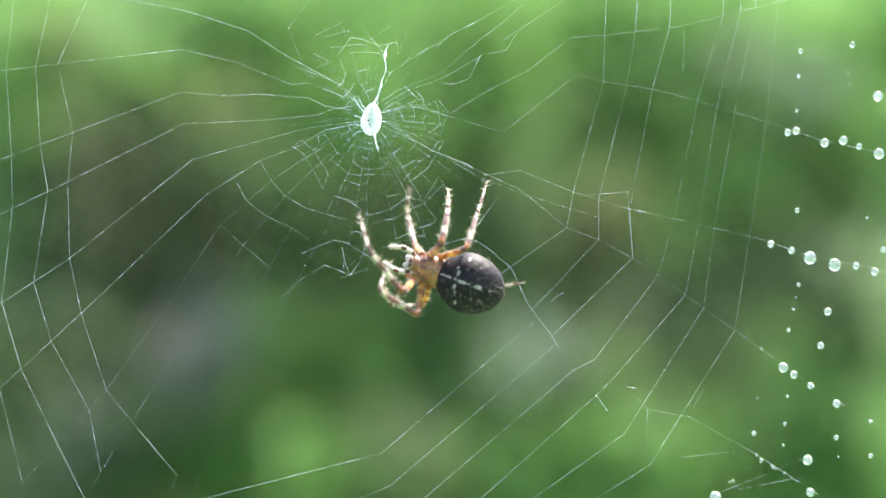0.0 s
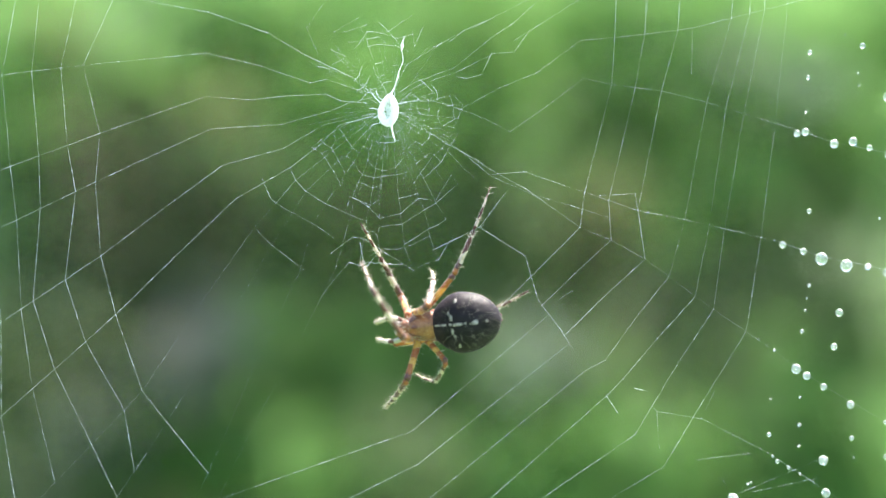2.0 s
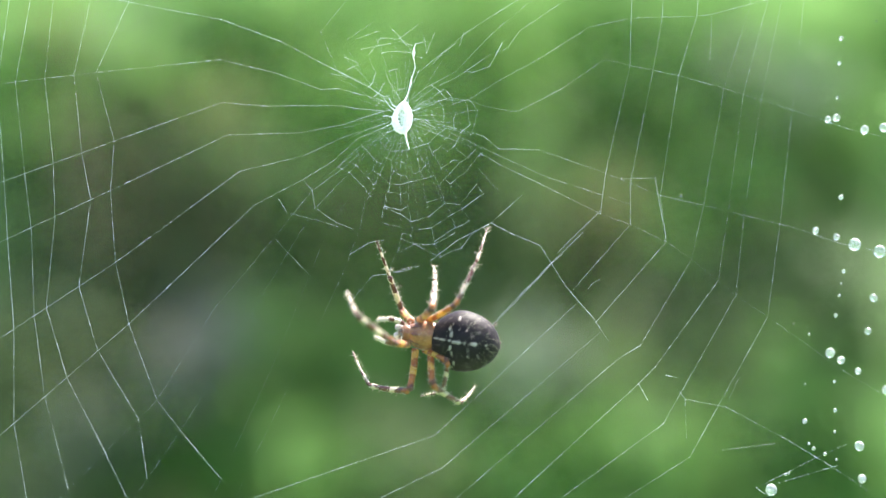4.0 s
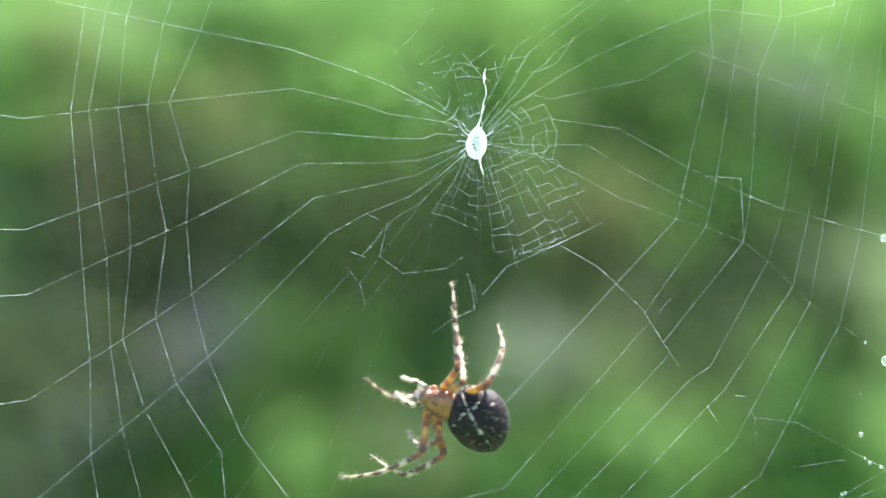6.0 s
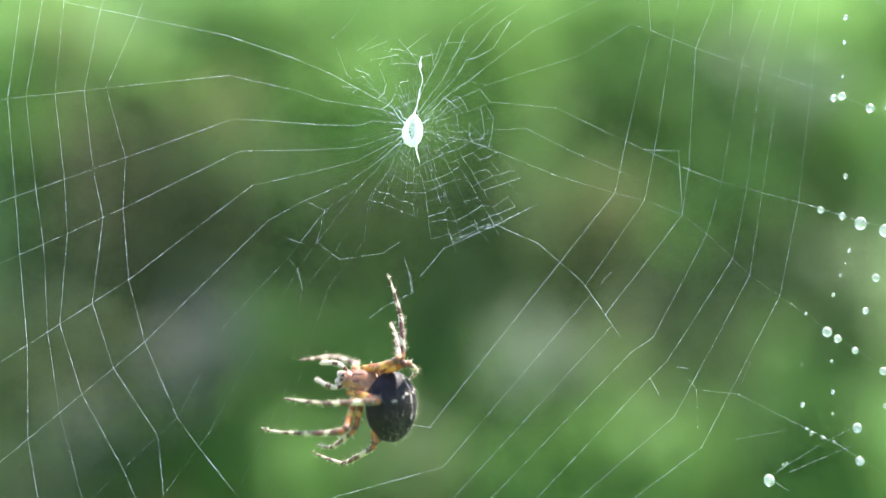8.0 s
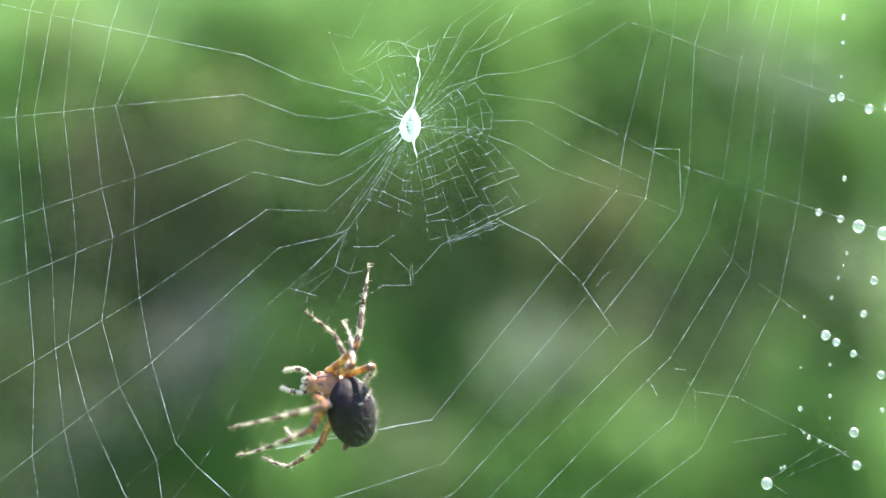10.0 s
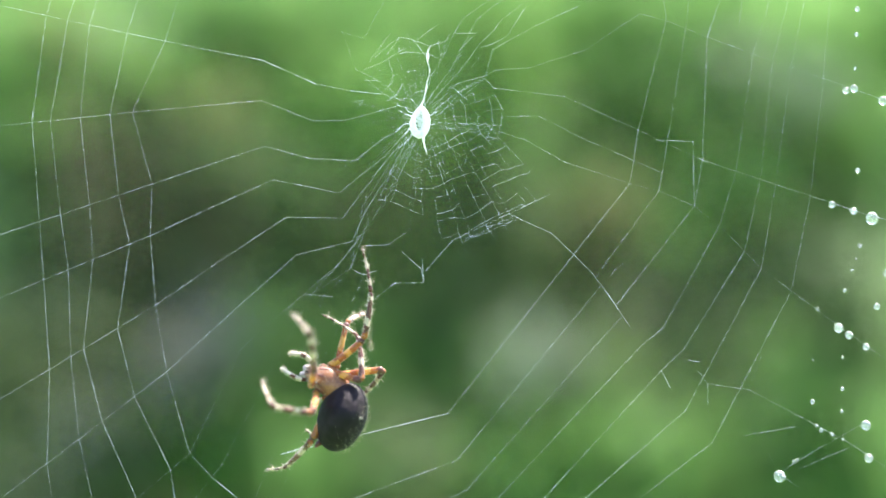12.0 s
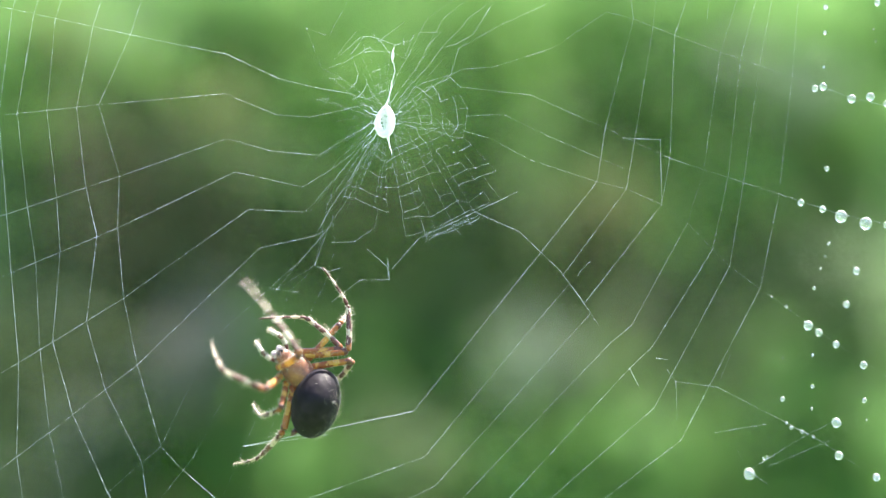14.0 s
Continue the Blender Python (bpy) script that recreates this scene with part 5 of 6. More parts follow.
def segment(name, length, r0, r1, parent, bands, spines, seed):
    """One leg segment along +x: a swollen joint, ragged colour bands, stout spines and fine hair."""
    lrng = random.Random(seed)
    bm = bmesh.new()
    n, sides = 24, 10
    def middle(k):
        return Vector((length * k, 0, 0.14 * math.sin(math.pi * k)))
    def radius(k):
        joint = 0.16 * math.exp(-(k / 0.09) ** 2) + 0.22 * math.exp(-((k - 0.94) / 0.07) ** 2)
        return (r0 + (r1 - r0) * k) * (0.9 + joint + 0.07 * math.sin(math.pi * k))
    rows = []
    for i in range(n + 1):
        k = i / n
        squeeze = 0.55 if i in (0, n) else 1.0
        rows.append(ring(bm, middle(k), Vector((0, 1, 0)), Vector((0, 0, 1)), radius(k) * squeeze * lrng.uniform(0.97, 1.03), sides))
    for i in range(n):
        for s in range(sides):
            f = bm.faces.new((rows[i][s], rows[i][(s + 1) % sides], rows[i + 1][(s + 1) % sides], rows[i + 1][s]))
            k = min(max((i + 0.5) / n + lrng.gauss(0, 0.02) + 0.045 * math.sin(2 * math.pi * s / sides + seed + i * 0.35), 0), 0.999)
            f.material_index = bands[int(k * len(bands))]
    bm.faces.new(rows[0][::-1]).material_index = bands[0]
    bm.faces.new(rows[n]).material_index = bands[-1]
    for _ in range(spines):
        k = lrng.uniform(0.05, 0.98)
        a = lrng.uniform(0, 2 * math.pi)
        out = Vector((0, math.cos(a), math.sin(a)))
        big = lrng.random() < 0.13
        spike(bm, middle(k) + out * radius(k) * 0.9, out + Vector((0.35 if big else 0.9, 0, 0)),
              lrng.uniform(0.45, 0.85) if big else lrng.uniform(0.1, 0.28), 0.03 if big else 0.014, 3)
    return part(name, bm, [BROWN, CREAM, AMBER, HAIR, HONEY], parent)


def build_legs():
    for i, name in enumerate(LENGTHS):
        l = LENGTHS[name] / 3
        thin = 0.74 if name[1] == "3" else 0.87
        leg = segment("leg", l, 0.55 * thin, 0.47 * thin, spider, (2, 4, 2, 2, 4, 4, 2, 2, 0), 180, 20 + i)
        leg["label"] = "bristly leg banded in orange, cream and brown"
        shin = segment("shin", l, 0.46 * thin, 0.32 * thin, leg, (2, 0, 0, 1, 1, 0, 0, 0, 1, 0), 280, 40 + i)
        foot = segment("foot", l, 0.29 * thin, 0.085 * thin, leg, (0, 1, 1, 0, 0, 1, 1, 0, 0, 0), 190, 60 + i)
        LEGS[name] = (leg, shin, foot)


build_legs()
# Where the abdomen and the carapace are (x, z) how far each rolls about its length, and how far the abdomen
# leans and the head turns off the line between them, in degrees.
BODY = [
    (0, 3.37, -4.35, -1.54, -2.6, 0, 0, 0, 0), (0.5, 4.35, -5.61, -0.07, -3.79, 0, 0, 0, 0), (1, 3.93, -6.1, -0.98, -4.98, 0, 0, 0, 0),
    (1.5, 2.39, -7.16, -3.02, -6.95, 0, 0, 0, 0), (2, 2.88, -9.05, -2.6, -9.61, 0, 0, 0, 0), (2.5, 2.88, -9.05, -2.67, -9.96, 0, 0, 0, 0),
    (3, 2.95, -9.05, -2.67, -9.61, 0, 0, 0, 0), (3.2, 2.95, -9.26, -2.67, -9.75, 0, 0, 0, 0), (5.3, 2.67, -15.57, -2.03, -12.56, 0, 0, 0, 0),
    (5.5, 6.03, -17.82, 1.96, -14.66, 0, 0, 0, 0), (6, 4.49, -21.12, -0.14, -19.22, -10, -10, -38, 0), (6.5, -0.63, -19.01, -5.68, -17.96, 0, -5, -38, 0),
    (7, -1.26, -19.22, -6.03, -18.52, 0, 10, -38, 5), (7.5, -7.72, -17.33, -11.22, -15.92, 10, 55, -48, 18), (8, -6.45, -19.57, -9.96, -16.77, 12, 62, -52, 22),
    (8.2, -5.89, -19.99, -9.47, -17.26, 12, 64, -52, 22), (10.3, -12, -20.27, -14.87, -17.12, 18, 82, -30, 38), (10.5, -12.21, -20.41, -14.73, -17.26, 18, 84, -30, 38),
    (11, -9.96, -21.54, -13.19, -17.33, 18, 92, -32, 25), (11.5, -14.52, -20.98, -16.28, -16.63, 22, 98, -40, 35), (12, -12.56, -20.84, -14.38, -16.35, 20, 95, -42, 42),
    (12.5, -11.36, -19.01, -13.75, -15.64, 20, 98, -45, 48), (13, -10.94, -18.59, -13.61, -16.21, 20, 98, -45, 48), (13.5, -13.96, -19.43, -16.77, -16.42, 20, 90, -35, 40),
    (14, -15.85, -19.15, -18.38, -14.8, 15, 95, -45, 15),
]
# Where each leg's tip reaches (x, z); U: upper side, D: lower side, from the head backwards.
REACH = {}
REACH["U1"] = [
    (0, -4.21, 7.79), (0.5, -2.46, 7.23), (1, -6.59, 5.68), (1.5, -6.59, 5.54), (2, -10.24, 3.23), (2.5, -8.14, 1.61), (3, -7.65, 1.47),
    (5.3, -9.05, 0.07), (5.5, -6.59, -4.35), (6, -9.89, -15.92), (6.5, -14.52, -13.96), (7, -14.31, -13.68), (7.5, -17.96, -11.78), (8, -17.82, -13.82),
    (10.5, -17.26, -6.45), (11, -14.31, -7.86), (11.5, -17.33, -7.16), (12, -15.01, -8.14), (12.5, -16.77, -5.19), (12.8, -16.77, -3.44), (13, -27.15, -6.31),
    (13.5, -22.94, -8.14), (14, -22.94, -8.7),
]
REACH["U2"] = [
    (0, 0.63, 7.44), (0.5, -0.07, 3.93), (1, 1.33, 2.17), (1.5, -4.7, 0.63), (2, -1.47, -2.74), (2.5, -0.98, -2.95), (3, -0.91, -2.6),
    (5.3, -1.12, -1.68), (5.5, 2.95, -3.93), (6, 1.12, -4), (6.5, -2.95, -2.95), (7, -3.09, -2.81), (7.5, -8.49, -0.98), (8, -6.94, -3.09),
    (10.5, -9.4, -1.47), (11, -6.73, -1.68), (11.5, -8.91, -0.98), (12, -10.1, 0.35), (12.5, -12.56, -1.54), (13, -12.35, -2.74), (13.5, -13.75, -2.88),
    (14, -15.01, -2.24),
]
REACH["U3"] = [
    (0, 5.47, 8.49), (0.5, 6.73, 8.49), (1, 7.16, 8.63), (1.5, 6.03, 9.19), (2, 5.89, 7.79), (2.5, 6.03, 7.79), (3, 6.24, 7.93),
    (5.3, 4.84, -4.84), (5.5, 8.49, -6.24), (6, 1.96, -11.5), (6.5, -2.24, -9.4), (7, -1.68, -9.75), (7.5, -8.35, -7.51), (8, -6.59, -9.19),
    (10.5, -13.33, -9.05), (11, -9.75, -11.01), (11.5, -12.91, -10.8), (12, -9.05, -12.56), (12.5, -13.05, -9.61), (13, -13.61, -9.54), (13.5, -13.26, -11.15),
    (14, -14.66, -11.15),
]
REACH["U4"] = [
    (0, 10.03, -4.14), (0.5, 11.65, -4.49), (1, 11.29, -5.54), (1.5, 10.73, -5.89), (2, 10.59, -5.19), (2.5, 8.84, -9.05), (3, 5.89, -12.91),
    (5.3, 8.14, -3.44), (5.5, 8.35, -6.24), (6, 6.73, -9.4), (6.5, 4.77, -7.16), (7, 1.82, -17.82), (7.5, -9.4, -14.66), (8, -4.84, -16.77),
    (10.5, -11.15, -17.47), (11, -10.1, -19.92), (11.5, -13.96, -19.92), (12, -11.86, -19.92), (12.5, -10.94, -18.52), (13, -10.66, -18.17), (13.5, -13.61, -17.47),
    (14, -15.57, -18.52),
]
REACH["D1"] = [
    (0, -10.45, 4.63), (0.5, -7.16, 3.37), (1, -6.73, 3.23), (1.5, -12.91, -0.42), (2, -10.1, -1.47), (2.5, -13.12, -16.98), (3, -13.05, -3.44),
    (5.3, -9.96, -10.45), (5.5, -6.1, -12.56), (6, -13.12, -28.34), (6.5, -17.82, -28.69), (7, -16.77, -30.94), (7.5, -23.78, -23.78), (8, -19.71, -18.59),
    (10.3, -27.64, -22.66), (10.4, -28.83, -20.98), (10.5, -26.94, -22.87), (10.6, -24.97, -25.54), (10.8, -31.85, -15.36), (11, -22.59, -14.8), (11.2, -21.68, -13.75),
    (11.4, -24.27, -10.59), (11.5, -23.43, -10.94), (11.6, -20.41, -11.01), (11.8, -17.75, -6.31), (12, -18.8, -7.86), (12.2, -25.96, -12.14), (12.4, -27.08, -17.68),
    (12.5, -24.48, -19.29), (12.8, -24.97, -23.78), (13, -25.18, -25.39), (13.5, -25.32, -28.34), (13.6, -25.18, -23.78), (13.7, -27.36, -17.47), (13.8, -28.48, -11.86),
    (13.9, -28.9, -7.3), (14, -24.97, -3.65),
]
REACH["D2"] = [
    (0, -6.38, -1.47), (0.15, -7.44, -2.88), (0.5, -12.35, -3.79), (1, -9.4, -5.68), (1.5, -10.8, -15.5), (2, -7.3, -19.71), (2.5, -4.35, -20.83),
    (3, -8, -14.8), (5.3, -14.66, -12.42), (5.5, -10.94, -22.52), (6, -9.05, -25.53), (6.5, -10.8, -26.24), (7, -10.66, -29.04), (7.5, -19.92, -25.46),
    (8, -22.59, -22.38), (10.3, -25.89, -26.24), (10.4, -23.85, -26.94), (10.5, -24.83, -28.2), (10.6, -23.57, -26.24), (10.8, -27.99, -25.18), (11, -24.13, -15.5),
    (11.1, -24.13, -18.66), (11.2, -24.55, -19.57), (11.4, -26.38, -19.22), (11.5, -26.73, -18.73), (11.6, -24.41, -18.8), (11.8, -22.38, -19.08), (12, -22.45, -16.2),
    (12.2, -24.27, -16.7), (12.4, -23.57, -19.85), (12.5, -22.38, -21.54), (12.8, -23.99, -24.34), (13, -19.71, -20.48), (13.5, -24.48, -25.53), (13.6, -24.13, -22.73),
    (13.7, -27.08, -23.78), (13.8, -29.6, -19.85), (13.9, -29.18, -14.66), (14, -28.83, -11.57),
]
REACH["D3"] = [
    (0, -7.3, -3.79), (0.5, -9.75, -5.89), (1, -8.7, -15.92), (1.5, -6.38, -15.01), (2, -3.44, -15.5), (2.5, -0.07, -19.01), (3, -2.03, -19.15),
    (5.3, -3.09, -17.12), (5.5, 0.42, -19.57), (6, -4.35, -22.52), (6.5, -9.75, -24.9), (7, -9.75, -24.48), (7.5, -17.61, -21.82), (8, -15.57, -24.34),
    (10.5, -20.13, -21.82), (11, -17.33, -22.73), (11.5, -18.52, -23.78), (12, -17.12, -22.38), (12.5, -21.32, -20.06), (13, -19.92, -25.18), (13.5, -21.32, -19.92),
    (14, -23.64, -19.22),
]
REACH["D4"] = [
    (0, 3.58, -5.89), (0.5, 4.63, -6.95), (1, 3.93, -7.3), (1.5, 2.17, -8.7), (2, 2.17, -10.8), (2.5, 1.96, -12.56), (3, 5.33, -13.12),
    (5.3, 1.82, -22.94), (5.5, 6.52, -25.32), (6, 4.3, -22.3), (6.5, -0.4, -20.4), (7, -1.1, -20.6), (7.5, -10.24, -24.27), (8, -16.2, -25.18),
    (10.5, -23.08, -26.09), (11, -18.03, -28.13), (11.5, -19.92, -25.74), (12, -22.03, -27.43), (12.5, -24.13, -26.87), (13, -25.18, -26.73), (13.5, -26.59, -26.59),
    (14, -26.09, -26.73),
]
BENDS = {name: [] for name in LENGTHS}


def bend(name, t, right, up, near_lens, share, depth):
    """Which way a leg's knees point, how much of its bend is at the first of them, and how far behind the web its tip is."""
    BENDS[name].append((t, right, up, near_lens, share, depth))


bend("U1", 0, -0.09, -0.50, -0.86, 0.24, 1.7)
bend("U1", 0.5, -0.07, -0.16, -0.98, 0.53, -1.8)
bend("U1", 1, 0.15, -0.30, -0.94, 0.28, 0.4)
bend("U1", 1.5, -0.07, 0.20, -0.98, 1.00, -5.5)
bend("U1", 2, 0.03, -0.05, -1.00, 0.77, -2.4)
bend("U1", 2.5, -0.05, 0.12, -0.99, 0.89, -4.6)
bend("U1", 3, 0.00, 0.17, -0.99, 1.00, -4.8)
bend("U1", 5.5, -0.31, -0.29, -0.90, 0.88, -3.3)
bend("U1", 6, 0.43, -0.52, -0.74, 0.22, 2.4)
bend("U1", 6.5, 0.43, -0.42, -0.80, 0.38, 2.0)
bend("U1", 7, 0.51, -0.40, -0.76, 0.18, 3.2)
bend("U1", 7.5, 0.69, -0.10, -0.71, 0.28, 3.2)
bend("U1", 8, 0.61, 0.00, -0.79, 0.25, 2.8)
bend("U1", 10.5, 0.68, -0.08, -0.73, 0.78, -0.3)
bend("U1", 11, 0.95, -0.01, -0.32, 0.72, -1.0)
bend("U1", 11.5, 0.98, 0.05, -0.17, 0.74, -1.7)
bend("U1", 12, 0.96, 0.13, 0.25, 0.71, 0.1)
bend("U1", 12.5, 0.94, 0.26, 0.20, 0.76, -0.3)
bend("U1", 13, 0.61, 0.79, 0.00, 0.84, -4.4)
bend("U1", 13.5, 0.81, 0.58, -0.03, 0.74, -2.3)
bend("U1", 14, 0.67, 0.71, -0.21, 0.76, -2.1)
bend("U2", 0, 0.25, 0.32, 0.91, 0.83, 0.3)
bend("U2", 0.5, 0.16, 0.61, 0.77, 0.86, 1.4)
bend("U2", 1, 0.40, 0.53, 0.75, 0.86, 1.9)
bend("U2", 1.5, 0.22, 0.69, 0.69, 0.86, 2.1)
bend("U2", 2, 0.43, 0.57, 0.70, 0.86, 1.9)
bend("U2", 2.5, 0.48, 0.45, 0.75, 0.86, 1.5)
bend("U2", 3, 0.48, 0.53, 0.70, 0.86, 2.4)
bend("U2", 5.5, 0.12, 0.38, 0.92, 0.97, 0.4)
bend("U2", 6, 0.31, 0.05, 0.95, 1.00, -2.4)
bend("U2", 6.5, 0.28, -0.10, 0.95, 1.00, -3.7)
bend("U2", 7, 0.23, 0.06, 0.97, 1.00, -1.5)
bend("U2", 7.5, 0.70, -0.09, 0.71, 0.89, -1.6)
bend("U2", 8, 0.83, -0.11, 0.55, 0.84, -0.7)
bend("U2", 10.5, 0.57, -0.09, 0.82, 1.00, -0.5)
bend("U2", 11, 0.89, -0.38, 0.25, 0.73, -2.1)
bend("U2", 11.5, 0.90, -0.44, 0.03, 0.88, -1.7)
bend("U2", 12, 0.90, -0.26, 0.34, 0.67, -3.3)
bend("U2", 12.5, 0.99, -0.12, -0.01, 0.68, -1.9)
bend("U2", 13, 0.99, -0.16, -0.05, 0.59, -1.2)
bend("U2", 13.5, 0.97, -0.20, 0.15, 0.60, 0.9)
bend("U2", 14, 0.98, -0.20, 0.07, 0.73, -0.5)
bend("U3", 0, 0.45, 0.02, 0.89, 1.00, 0.0)
bend("U3", 0.5, 0.46, 0.05, 0.89, 0.96, 0.4)
bend("U3", 1, 0.51, -0.02, 0.86, 0.97, 1.1)
bend("U3", 1.5, 0.37, -0.08, 0.92, 1.00, -0.9)
bend("U3", 2, 0.40, -0.15, 0.90, 0.83, -2.0)
bend("U3", 2.5, 0.50, -0.24, 0.83, 0.67, -2.5)
bend("U3", 3, 0.40, -0.24, 0.88, 0.75, -3.5)
bend("U3", 5.5, 0.31, 0.45, 0.84, 0.93, 2.5)
bend("U3", 6, 0.33, 0.66, 0.68, 0.99, 2.4)
bend("U3", 6.5, 0.42, 0.50, 0.76, 1.00, 2.4)
bend("U3", 7, 0.42, 0.46, 0.78, 1.00, 2.6)
bend("U3", 7.5, 0.56, 0.52, 0.64, 0.90, 3.8)
bend("U3", 8, 0.67, 0.47, 0.58, 0.94, 4.1)
bend("U3", 10.5, 0.49, 0.59, 0.65, 0.89, 3.0)
bend("U3", 11, 0.74, 0.52, 0.44, 0.90, 5.3)
bend("U3", 11.5, 0.80, 0.47, 0.38, 0.98, 5.4)
bend("U3", 12, 0.34, 0.54, -0.96, 0.50, 8.5)
bend("U3", 12.5, 1.00, -0.04, -0.09, 0.77, 12.8)
bend("U3", 13, 0.99, -0.01, -0.11, 0.44, 12.2)
bend("U3", 13.5, 0.39, 0.50, -0.91, 0.50, 8.1)
bend("U3", 14, 0.40, 0.50, -0.90, 0.50, 8.0)
bend("U4", 0, 0.20, -0.70, -1.50, 0.50, 1.0)
bend("U4", 0.5, 0.19, -0.71, -1.51, 0.50, 1.0)
bend("U4", 1, 0.17, -0.73, -1.53, 0.50, 1.0)
bend("U4", 1.5, 0.15, -0.75, -1.56, 0.50, 1.0)
bend("U4", 2, 0.14, -0.76, -1.57, 0.50, 1.0)
bend("U4", 2.5, 0.14, -0.76, -1.57, 0.50, 1.0)
bend("U4", 3, 0.18, -0.72, -1.53, 0.50, 1.0)
bend("U4", 5.5, 0.73, -0.04, 0.68, 0.67, 1.3)
bend("U4", 6, 0.58, 0.03, 0.82, 0.68, 0.5)
bend("U4", 6.5, 0.35, 0.07, 0.94, 0.99, 0.8)
bend("U4", 7, 0.68, 0.51, 0.52, 0.68, 3.6)
bend("U4", 7.5, 0.9, 0.3, 0.3, 0.45, 2.5)
bend("U4", 8, 0.95, 0.25, 0.2, 0.8, 3.5)
bend("U4", 10.5, 0.97, 0.20, 0.14, 0.98, 4.0)
bend("U4", 11, 0.97, 0.2, 0.15, 0.95, 4.0)
bend("U4", 11.5, 0.97, 0.2, 0.15, 0.95, 4.0)
bend("U4", 12, 0.97, 0.2, 0.15, 0.95, 4.0)
bend("U4", 12.5, 0.97, 0.2, 0.15, 0.95, 4.0)
bend("U4", 13, 0.97, 0.2, 0.15, 0.95, 4.0)
bend("U4", 13.5, 0.98, -0.08, 0.21, 0.98, 3.3)
bend("U4", 14, 0.97, 0.2, 0.15, 0.95, 4.0)
bend("D1", 0, -0.10, -0.43, 0.90, 0.63, -6.1)
bend("D1", 0.5, -0.06, -0.45, 0.89, 0.53, -6.6)
bend("D1", 1, 0.01, -0.46, 0.89, 0.39, -7.8)
bend("D1", 1.5, -0.02, -0.24, 0.97, 0.60, -4.9)
bend("D1", 2, 0.04, -0.19, 0.98, 0.54, -5.2)
bend("D1", 2.5, -0.24, -0.14, 0.96, 1.00, -0.0)
bend("D1", 3, 0.28, -0.27, 0.92, 0.23, -8.0)
bend("D1", 5.5, -0.04, -0.47, 0.88, 0.56, -4.1)
bend("D1", 6, 0.36, -0.56, 0.75, 0.80, -1.7)
bend("D1", 6.5, 0.00, -0.35, 0.94, 0.87, 0.6)
bend("D1", 7, 0.01, -0.13, 0.99, 0.94, -1.8)
bend("D1", 7.5, 0.37, -0.14, 0.92, 1.00, -6.6)
bend("D1", 8, 0.21, -0.15, 0.96, 0.82, -5.0)
bend("D1", 10.5, 0.41, -0.04, 0.91, 1.00, -7.7)
bend("D1", 11, 0.45, -0.05, 0.89, 0.9, -4.7)
bend("D1", 11.5, 0.62, -0.24, 0.74, 0.15, -9.2)
bend("D1", 12, 0.44, -0.35, 0.83, 0.15, -8.4)
bend("D1", 12.5, 0.43, -0.17, 0.88, 1.00, -7.3)
bend("D1", 13, 0.48, -0.15, 0.86, 1.00, -7.6)
bend("D1", 13.5, 0.60, -0.21, 0.77, 0.97, -5.8)
bend("D1", 14, 0.62, 0.1, 0.78, 0.95, -4.0)
bend("D2", 0, -0.32, -0.56, 0.76, 0.55, -3.5)
bend("D2", 0.5, -0.05, -0.88, 0.48, 0.65, -4.6)
bend("D2", 1, -0.03, -0.72, 0.69, 0.58, -3.8)
bend("D2", 1.5, 0.10, -0.68, 0.72, 0.79, 2.7)
bend("D2", 2, -0.10, -0.56, 0.82, 0.87, 3.6)
bend("D2", 2.5, 0.23, -0.54, 0.81, 0.87, 2.9)
bend("D2", 3, -0.19, -0.74, 0.64, 0.62, 2.9)
bend("D2", 5.5, 0.52, -0.83, 0.21, 0.79, -4.4)
bend("D2", 6, 0.45, -0.74, 0.50, 0.60, -2.1)
bend("D2", 6.5, 0.49, -0.58, 0.65, 0.88, -0.1)
bend("D2", 7, 0.34, -0.36, 0.87, 1.00, -1.0)
bend("D2", 7.5, 0.39, -0.43, 0.81, 0.80, -3.2)
bend("D2", 8, 0.26, -0.57, 0.78, 0.90, -4.4)
bend("D2", 10.5, 0.32, -0.23, 0.92, 0.88, -4.5)
bend("D2", 11, -0.30, -0.40, 0.87, 0.63, -1.7)
bend("D2", 11.5, 0.19, -0.31, 0.93, 0.81, -5.4)
bend("D2", 12, 0.38, -0.49, 0.78, 0.37, -7.9)
bend("D2", 12.5, 0.48, -0.46, 0.75, 0.80, -6.2)
bend("D2", 13, -0.08, -0.67, 0.74, 0.87, -0.7)
bend("D2", 13.5, 0.63, -0.58, 0.51, 0.79, -3.8)
bend("D2", 14, 0.10, -0.41, 0.91, 0.48, -6.4)
bend("D3", 0, 0.08, -0.71, -0.70, 0.44, -1.9)
bend("D3", 0.5, -0.04, -0.86, -0.51, 0.72, -4.2)
bend("D3", 1, 0.75, -0.65, -0.10, 0.68, -4.1)
bend("D3", 1.5, 0.76, -0.57, 0.31, 0.58, -0.6)
bend("D3", 2, 0.52, -0.65, 0.56, 0.68, 0.6)
bend("D3", 2.5, 0.66, -0.18, 0.73, 0.82, 0.4)
bend("D3", 3, 0.37, -0.36, 0.86, 0.80, 0.2)
bend("D3", 5.5, 1.03, -0.26, 0.27, 0.50, -2.0)
bend("D3", 6, -0.23, -0.73, 0.65, 0.78, 1.0)
bend("D3", 6.5, 0.21, -0.50, 0.84, 0.83, -1.0)
bend("D3", 7, 0.02, -0.68, 0.73, 0.81, 1.3)
bend("D3", 7.5, 0.06, -0.56, 0.82, 0.70, -1.1)
bend("D3", 8, 0.11, -0.55, 0.83, 0.69, -0.2)
bend("D3", 10.5, -0.26, -0.61, 0.75, 0.77, 0.9)
bend("D3", 11, -0.20, -0.51, 0.83, 0.98, -0.4)
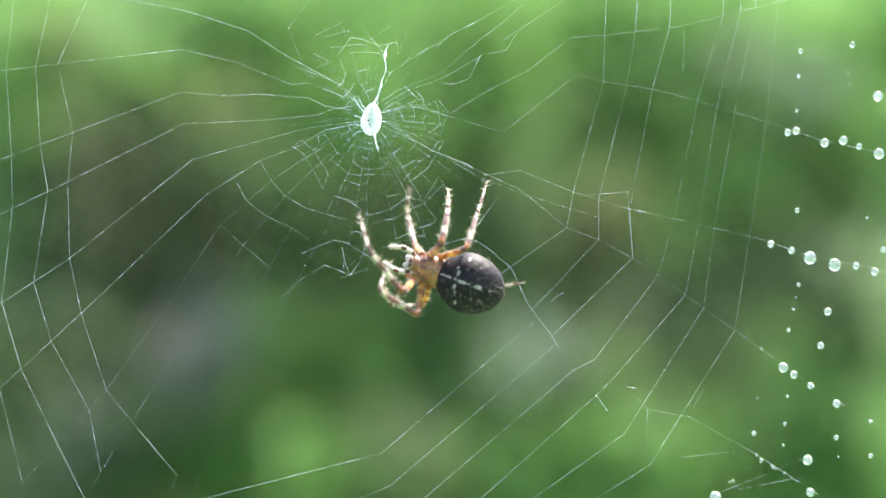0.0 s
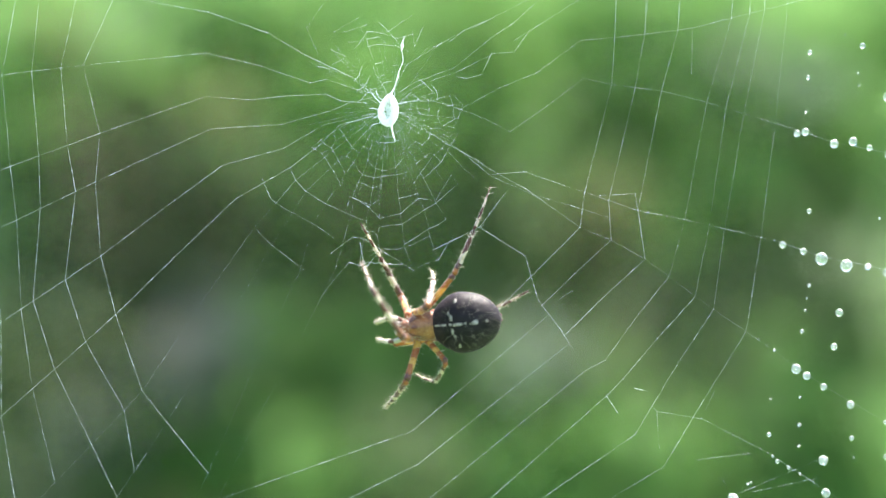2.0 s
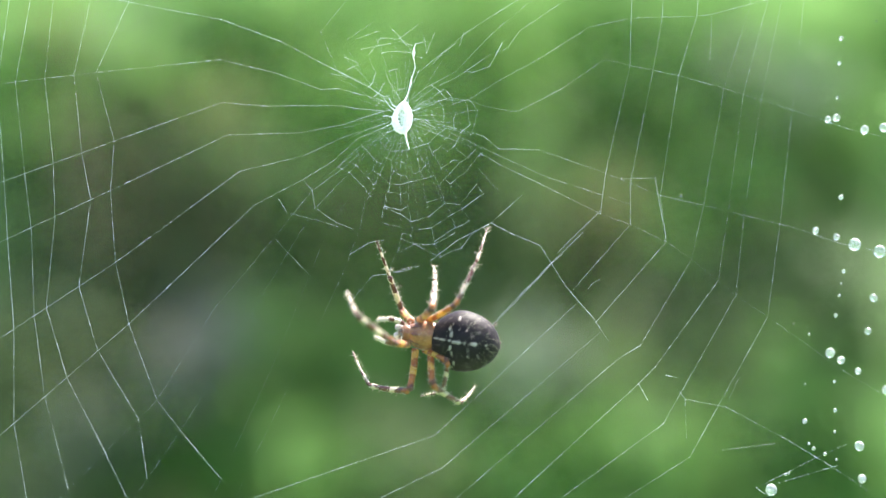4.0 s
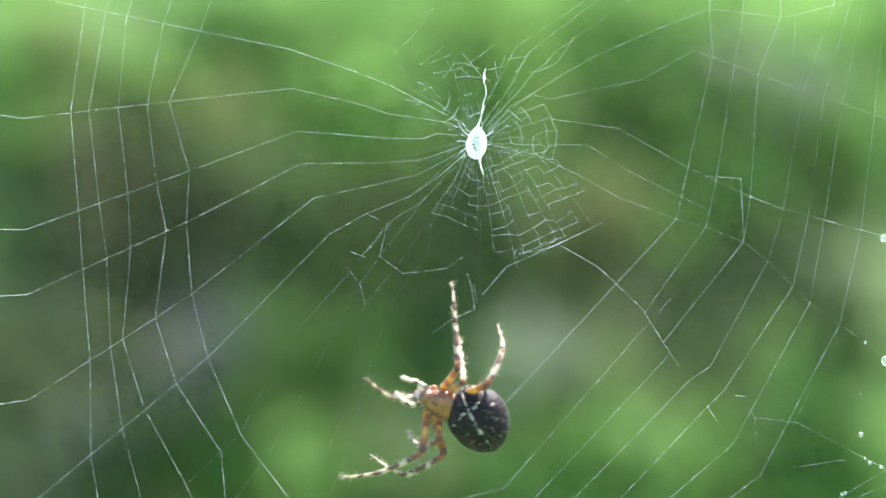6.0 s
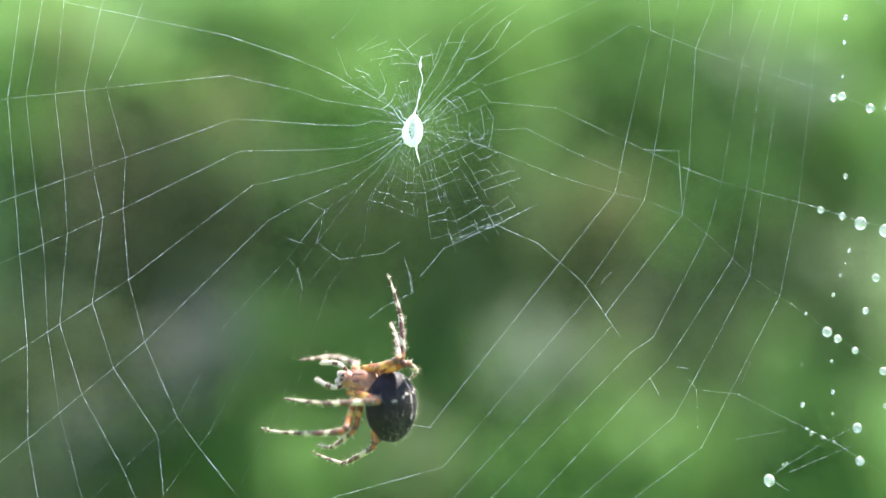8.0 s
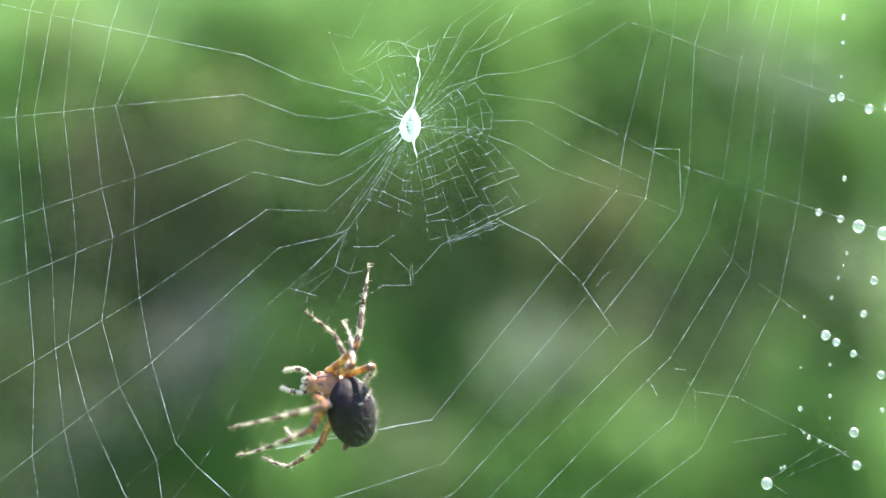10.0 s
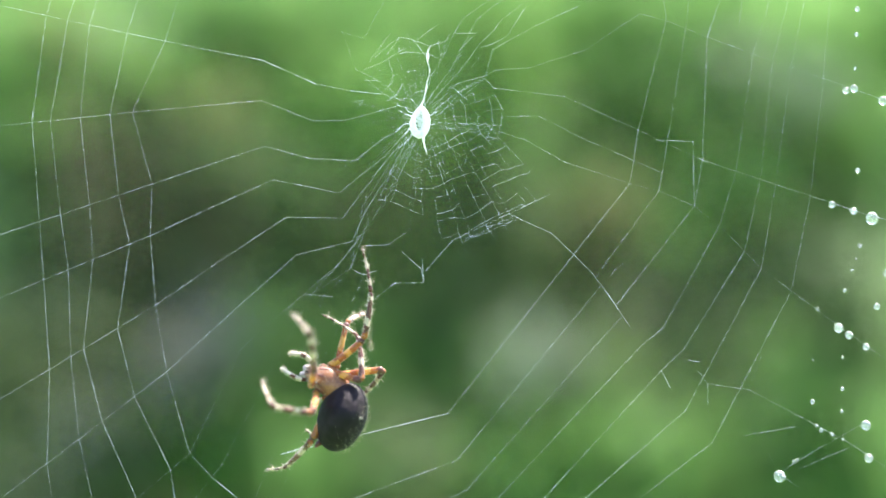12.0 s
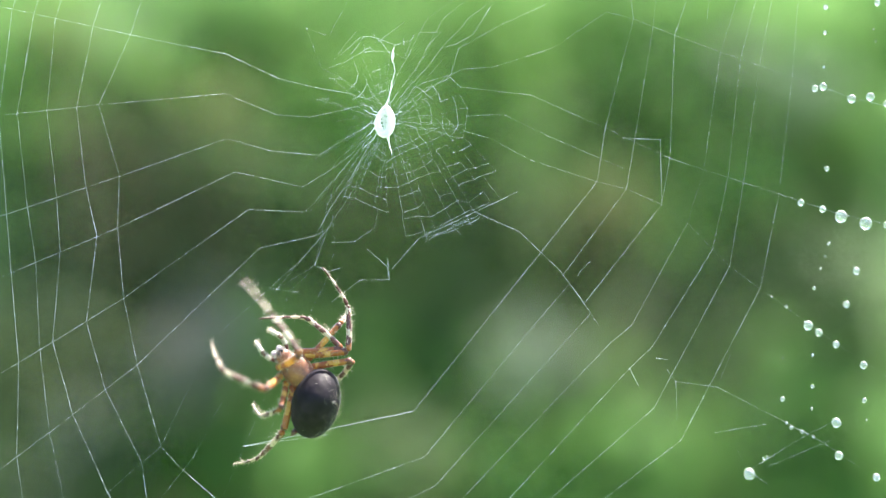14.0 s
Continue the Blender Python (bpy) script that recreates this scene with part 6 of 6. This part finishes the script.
bend("D3", 11.5, 1.01, -0.29, 0.37, 0.50, -2.0)
bend("D3", 12, 1.01, -0.29, 0.38, 0.50, -2.0)
bend("D3", 12.5, -0.03, -0.69, 0.72, 0.65, -0.8)
bend("D3", 13, 0.24, -0.60, 0.76, 0.70, -0.1)
bend("D3", 13.5, -0.19, -0.72, 0.67, 0.77, -0.2)
bend("D3", 14, -0.09, -0.70, 0.71, 0.74, 0.1)
bend("D4", 0, 0.30, -0.12, -1.20, 0.55, 1.0)
bend("D4", 0.5, 0.30, -0.12, -1.20, 0.55, 1.0)
bend("D4", 1, 0.30, -0.12, -1.20, 0.55, 1.0)
bend("D4", 1.5, 0.30, -0.12, -1.20, 0.55, 1.0)
bend("D4", 2, 0.30, -0.12, -1.20, 0.55, 1.0)
bend("D4", 2.5, 0.30, -0.12, -1.20, 0.55, 1.0)
bend("D4", 3, 0.30, -0.12, -1.20, 0.55, 1.0)
bend("D4", 4.2, 0.55, -0.70, -0.20, 0.70, 1.8)
bend("D4", 5.5, 0.11, -0.45, 0.88, 0.97, 2.3)
bend("D4", 5.75, -0.90, -0.30, 0.00, 0.75, 1.8)
bend("D4", 6, 0.35, -0.10, -1.00, 0.60, 1.0)
bend("D4", 6.5, 0.35, -0.10, -1.00, 0.60, 1.0)
bend("D4", 7, 0.35, -0.10, -1.00, 0.60, 1.0)
bend("D4", 7.25, -0.70, -0.50, -0.10, 0.75, 1.8)
bend("D4", 7.5, 0.25, -0.61, 0.75, 0.90, 2.5)
bend("D4", 8, 0.43, -0.77, 0.48, 0.67, 1.4)
bend("D4", 10.5, 0.19, -0.72, 0.67, 0.54, 1.8)
bend("D4", 11, 0.32, -0.64, 0.70, 0.69, 2.4)
bend("D4", 11.5, -0.01, -0.64, 0.77, 0.76, 3.0)
bend("D4", 12, 0.13, -0.59, 0.80, 0.56, 2.3)
bend("D4", 12.5, 0.42, -0.69, 0.59, 0.58, -0.6)
bend("D4", 13, 0.49, -0.75, 0.45, 0.54, -2.6)
bend("D4", 13.5, 0.57, -0.80, 0.19, 0.59, -0.2)
bend("D4", 14, 0.36, -0.63, 0.69, 0.63, 1.8)
BODY_DEPTH = -3.6


def placed(x, z, y=0.0):
    """A point seen in line with (x, z) of the web's plane, y millimetres behind it."""
    k = (EYE + y * MM) / EYE
    return Vector((x * MM * k, y * MM, UP + z * MM * k))


def upright(at, ahead, roll):
    """A pose at a point: x along ahead, z (the back) to the lens, rolled about x."""
    f = ahead.normalized()
    d = Vector((0, -1, 0))
    d = (d - f * d.dot(f)).normalized()
    d = Matrix.Rotation(radians(roll), 3, f) @ d
    y = d.cross(f)
    return Matrix.Translation(at) @ Matrix((f, y, d)).transposed().to_4x4()


SLOW = [row for row in SWAY if row[0] * 2 == round(row[0] * 2) or row[0] in (3.2, 5.3, 8.2, 10.3)]


def shake(t):
    """The quick tremor of the web that the spider shares, beside its slow drift."""
    x, z = gliding(SWAY, t)
    u, v = gliding(SLOW, t)
    return x - u, z - v


def leg_poses(name, t, body):
    """The three segments of a leg at t: hip and tip are given, the knees bend evenly. In the body's space, in millimetres."""
    l = LENGTHS[name] / 3
    hx, hy = HIPS[name]
    hip = Vector((hx, hy, -0.45))
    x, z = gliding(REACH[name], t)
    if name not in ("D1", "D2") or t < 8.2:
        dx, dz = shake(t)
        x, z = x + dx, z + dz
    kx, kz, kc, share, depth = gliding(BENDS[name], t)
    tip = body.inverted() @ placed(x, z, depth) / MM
    span = tip - hip
    far = min(span.length, 2.96 * l)
    u = span.normalized()
    tip = hip + u * far
    out = body.to_3x3().inverted() @ Vector((kx, -kc, kz))
    v = (out - u * out.dot(u)).normalized()
    def folded(bend):             # where the tip stands when the leg bends by so much in all
        return l * (1 + math.cos(share * bend) + math.cos(bend)), -l * (math.sin(share * bend) + math.sin(bend))
    low, high = 0.0, 0.5
    while high < 4.8 and math.hypot(*folded(high + 0.04)) < math.hypot(*folded(high)):
        high += 0.04
    for _ in range(40):           # the whole bend of the leg, shared out between its two knees
        bend = (low + high) / 2
        low, high = (bend, high) if math.hypot(*folded(bend)) > far else (low, bend)
    px, py = folded(bend)
    lift = -math.atan2(py, px)
    def step(angle):
        return (u * math.cos(lift - angle) + v * math.sin(lift - angle)) * l
    a = hip + step(0)
    b = a + step(share * bend)
    across = u.cross(v)           # stays square to the leg, so that no segment flips over as it swings
    return tuple(bone(p, q, across.cross(q - p)) for p, q in ((hip, a), (a, b), (b, tip)))


def motions():
    web_rows = []
    for t, x, z in SWAY:
        web_rows.append((t, Matrix.Translation(placed(x, z))))
    walk(web, web_rows)
    for ob, (a, b) in PIECES:
        walk(ob, [(row[0], bone(p, q if (q - p).length > 0.01 else p + Vector((1, 0, 0)), Vector((0, -1, 0)))) for row, p, q in zip(SLACK, a, b)])
    lean_back = Matrix.Rotation(radians(-5.5), 4, "Y")
    walk(tail, [(0.0, Matrix()), (3.0, Matrix()), (5.3, lean_back), (14.0, lean_back)])
    for ob, poses in HELD_ROWS:
        walk(ob, poses)
    times = sorted({row[0] for row in SWAY} | {row[0] for row in SLACK})
    for ob, at, size in DROPS:
        paths = [(row[0], *p) for row, p in zip(SLACK, at)]
        rows = []
        for t in times:
            x, z = gliding(SWAY, t)
            u, _, v = gliding(paths, t)
            rows.append((t, Matrix.Translation(placed(x, z) + Vector((u, -0.2, v - size * 0.3)) * MM)))
        walk(ob, rows)
    steps = [k / 10 for k in range(141)]
    body_rows, belly_rows = [], []
    leg_rows = {name: ([], [], []) for name in LENGTHS}
    for t in steps:
        ax, az, cx, cz, rc, ra, lean, turn = gliding(BODY, t)
        dx, dz = shake(t)
        a, c = placed(ax + dx, az + dz, BODY_DEPTH), placed(cx + dx, cz + dz, BODY_DEPTH)
        m = upright(c, Matrix.Rotation(radians(-turn), 3, "Y") @ (c - a), rc)
        g = upright(a, Matrix.Rotation(radians(-lean), 3, "Y") @ (c - a), ra)
        body_rows.append((t, m))
        local = m.inverted() @ g
        local.translation /= MM
        belly_rows.append((t, local))
        for name in LENGTHS:
            one, two, three = leg_poses(name, t, m)
            for rows, pose_now in zip(leg_rows[name], (one, one.inverted() @ two, one.inverted() @ three)):
                rows.append((t, pose_now))
    walk(spider, body_rows)
    walk(belly, belly_rows)
    for name, parts in LEGS.items():
        for ob, rows in zip(parts, leg_rows[name]):
            walk(ob, rows)


motions()
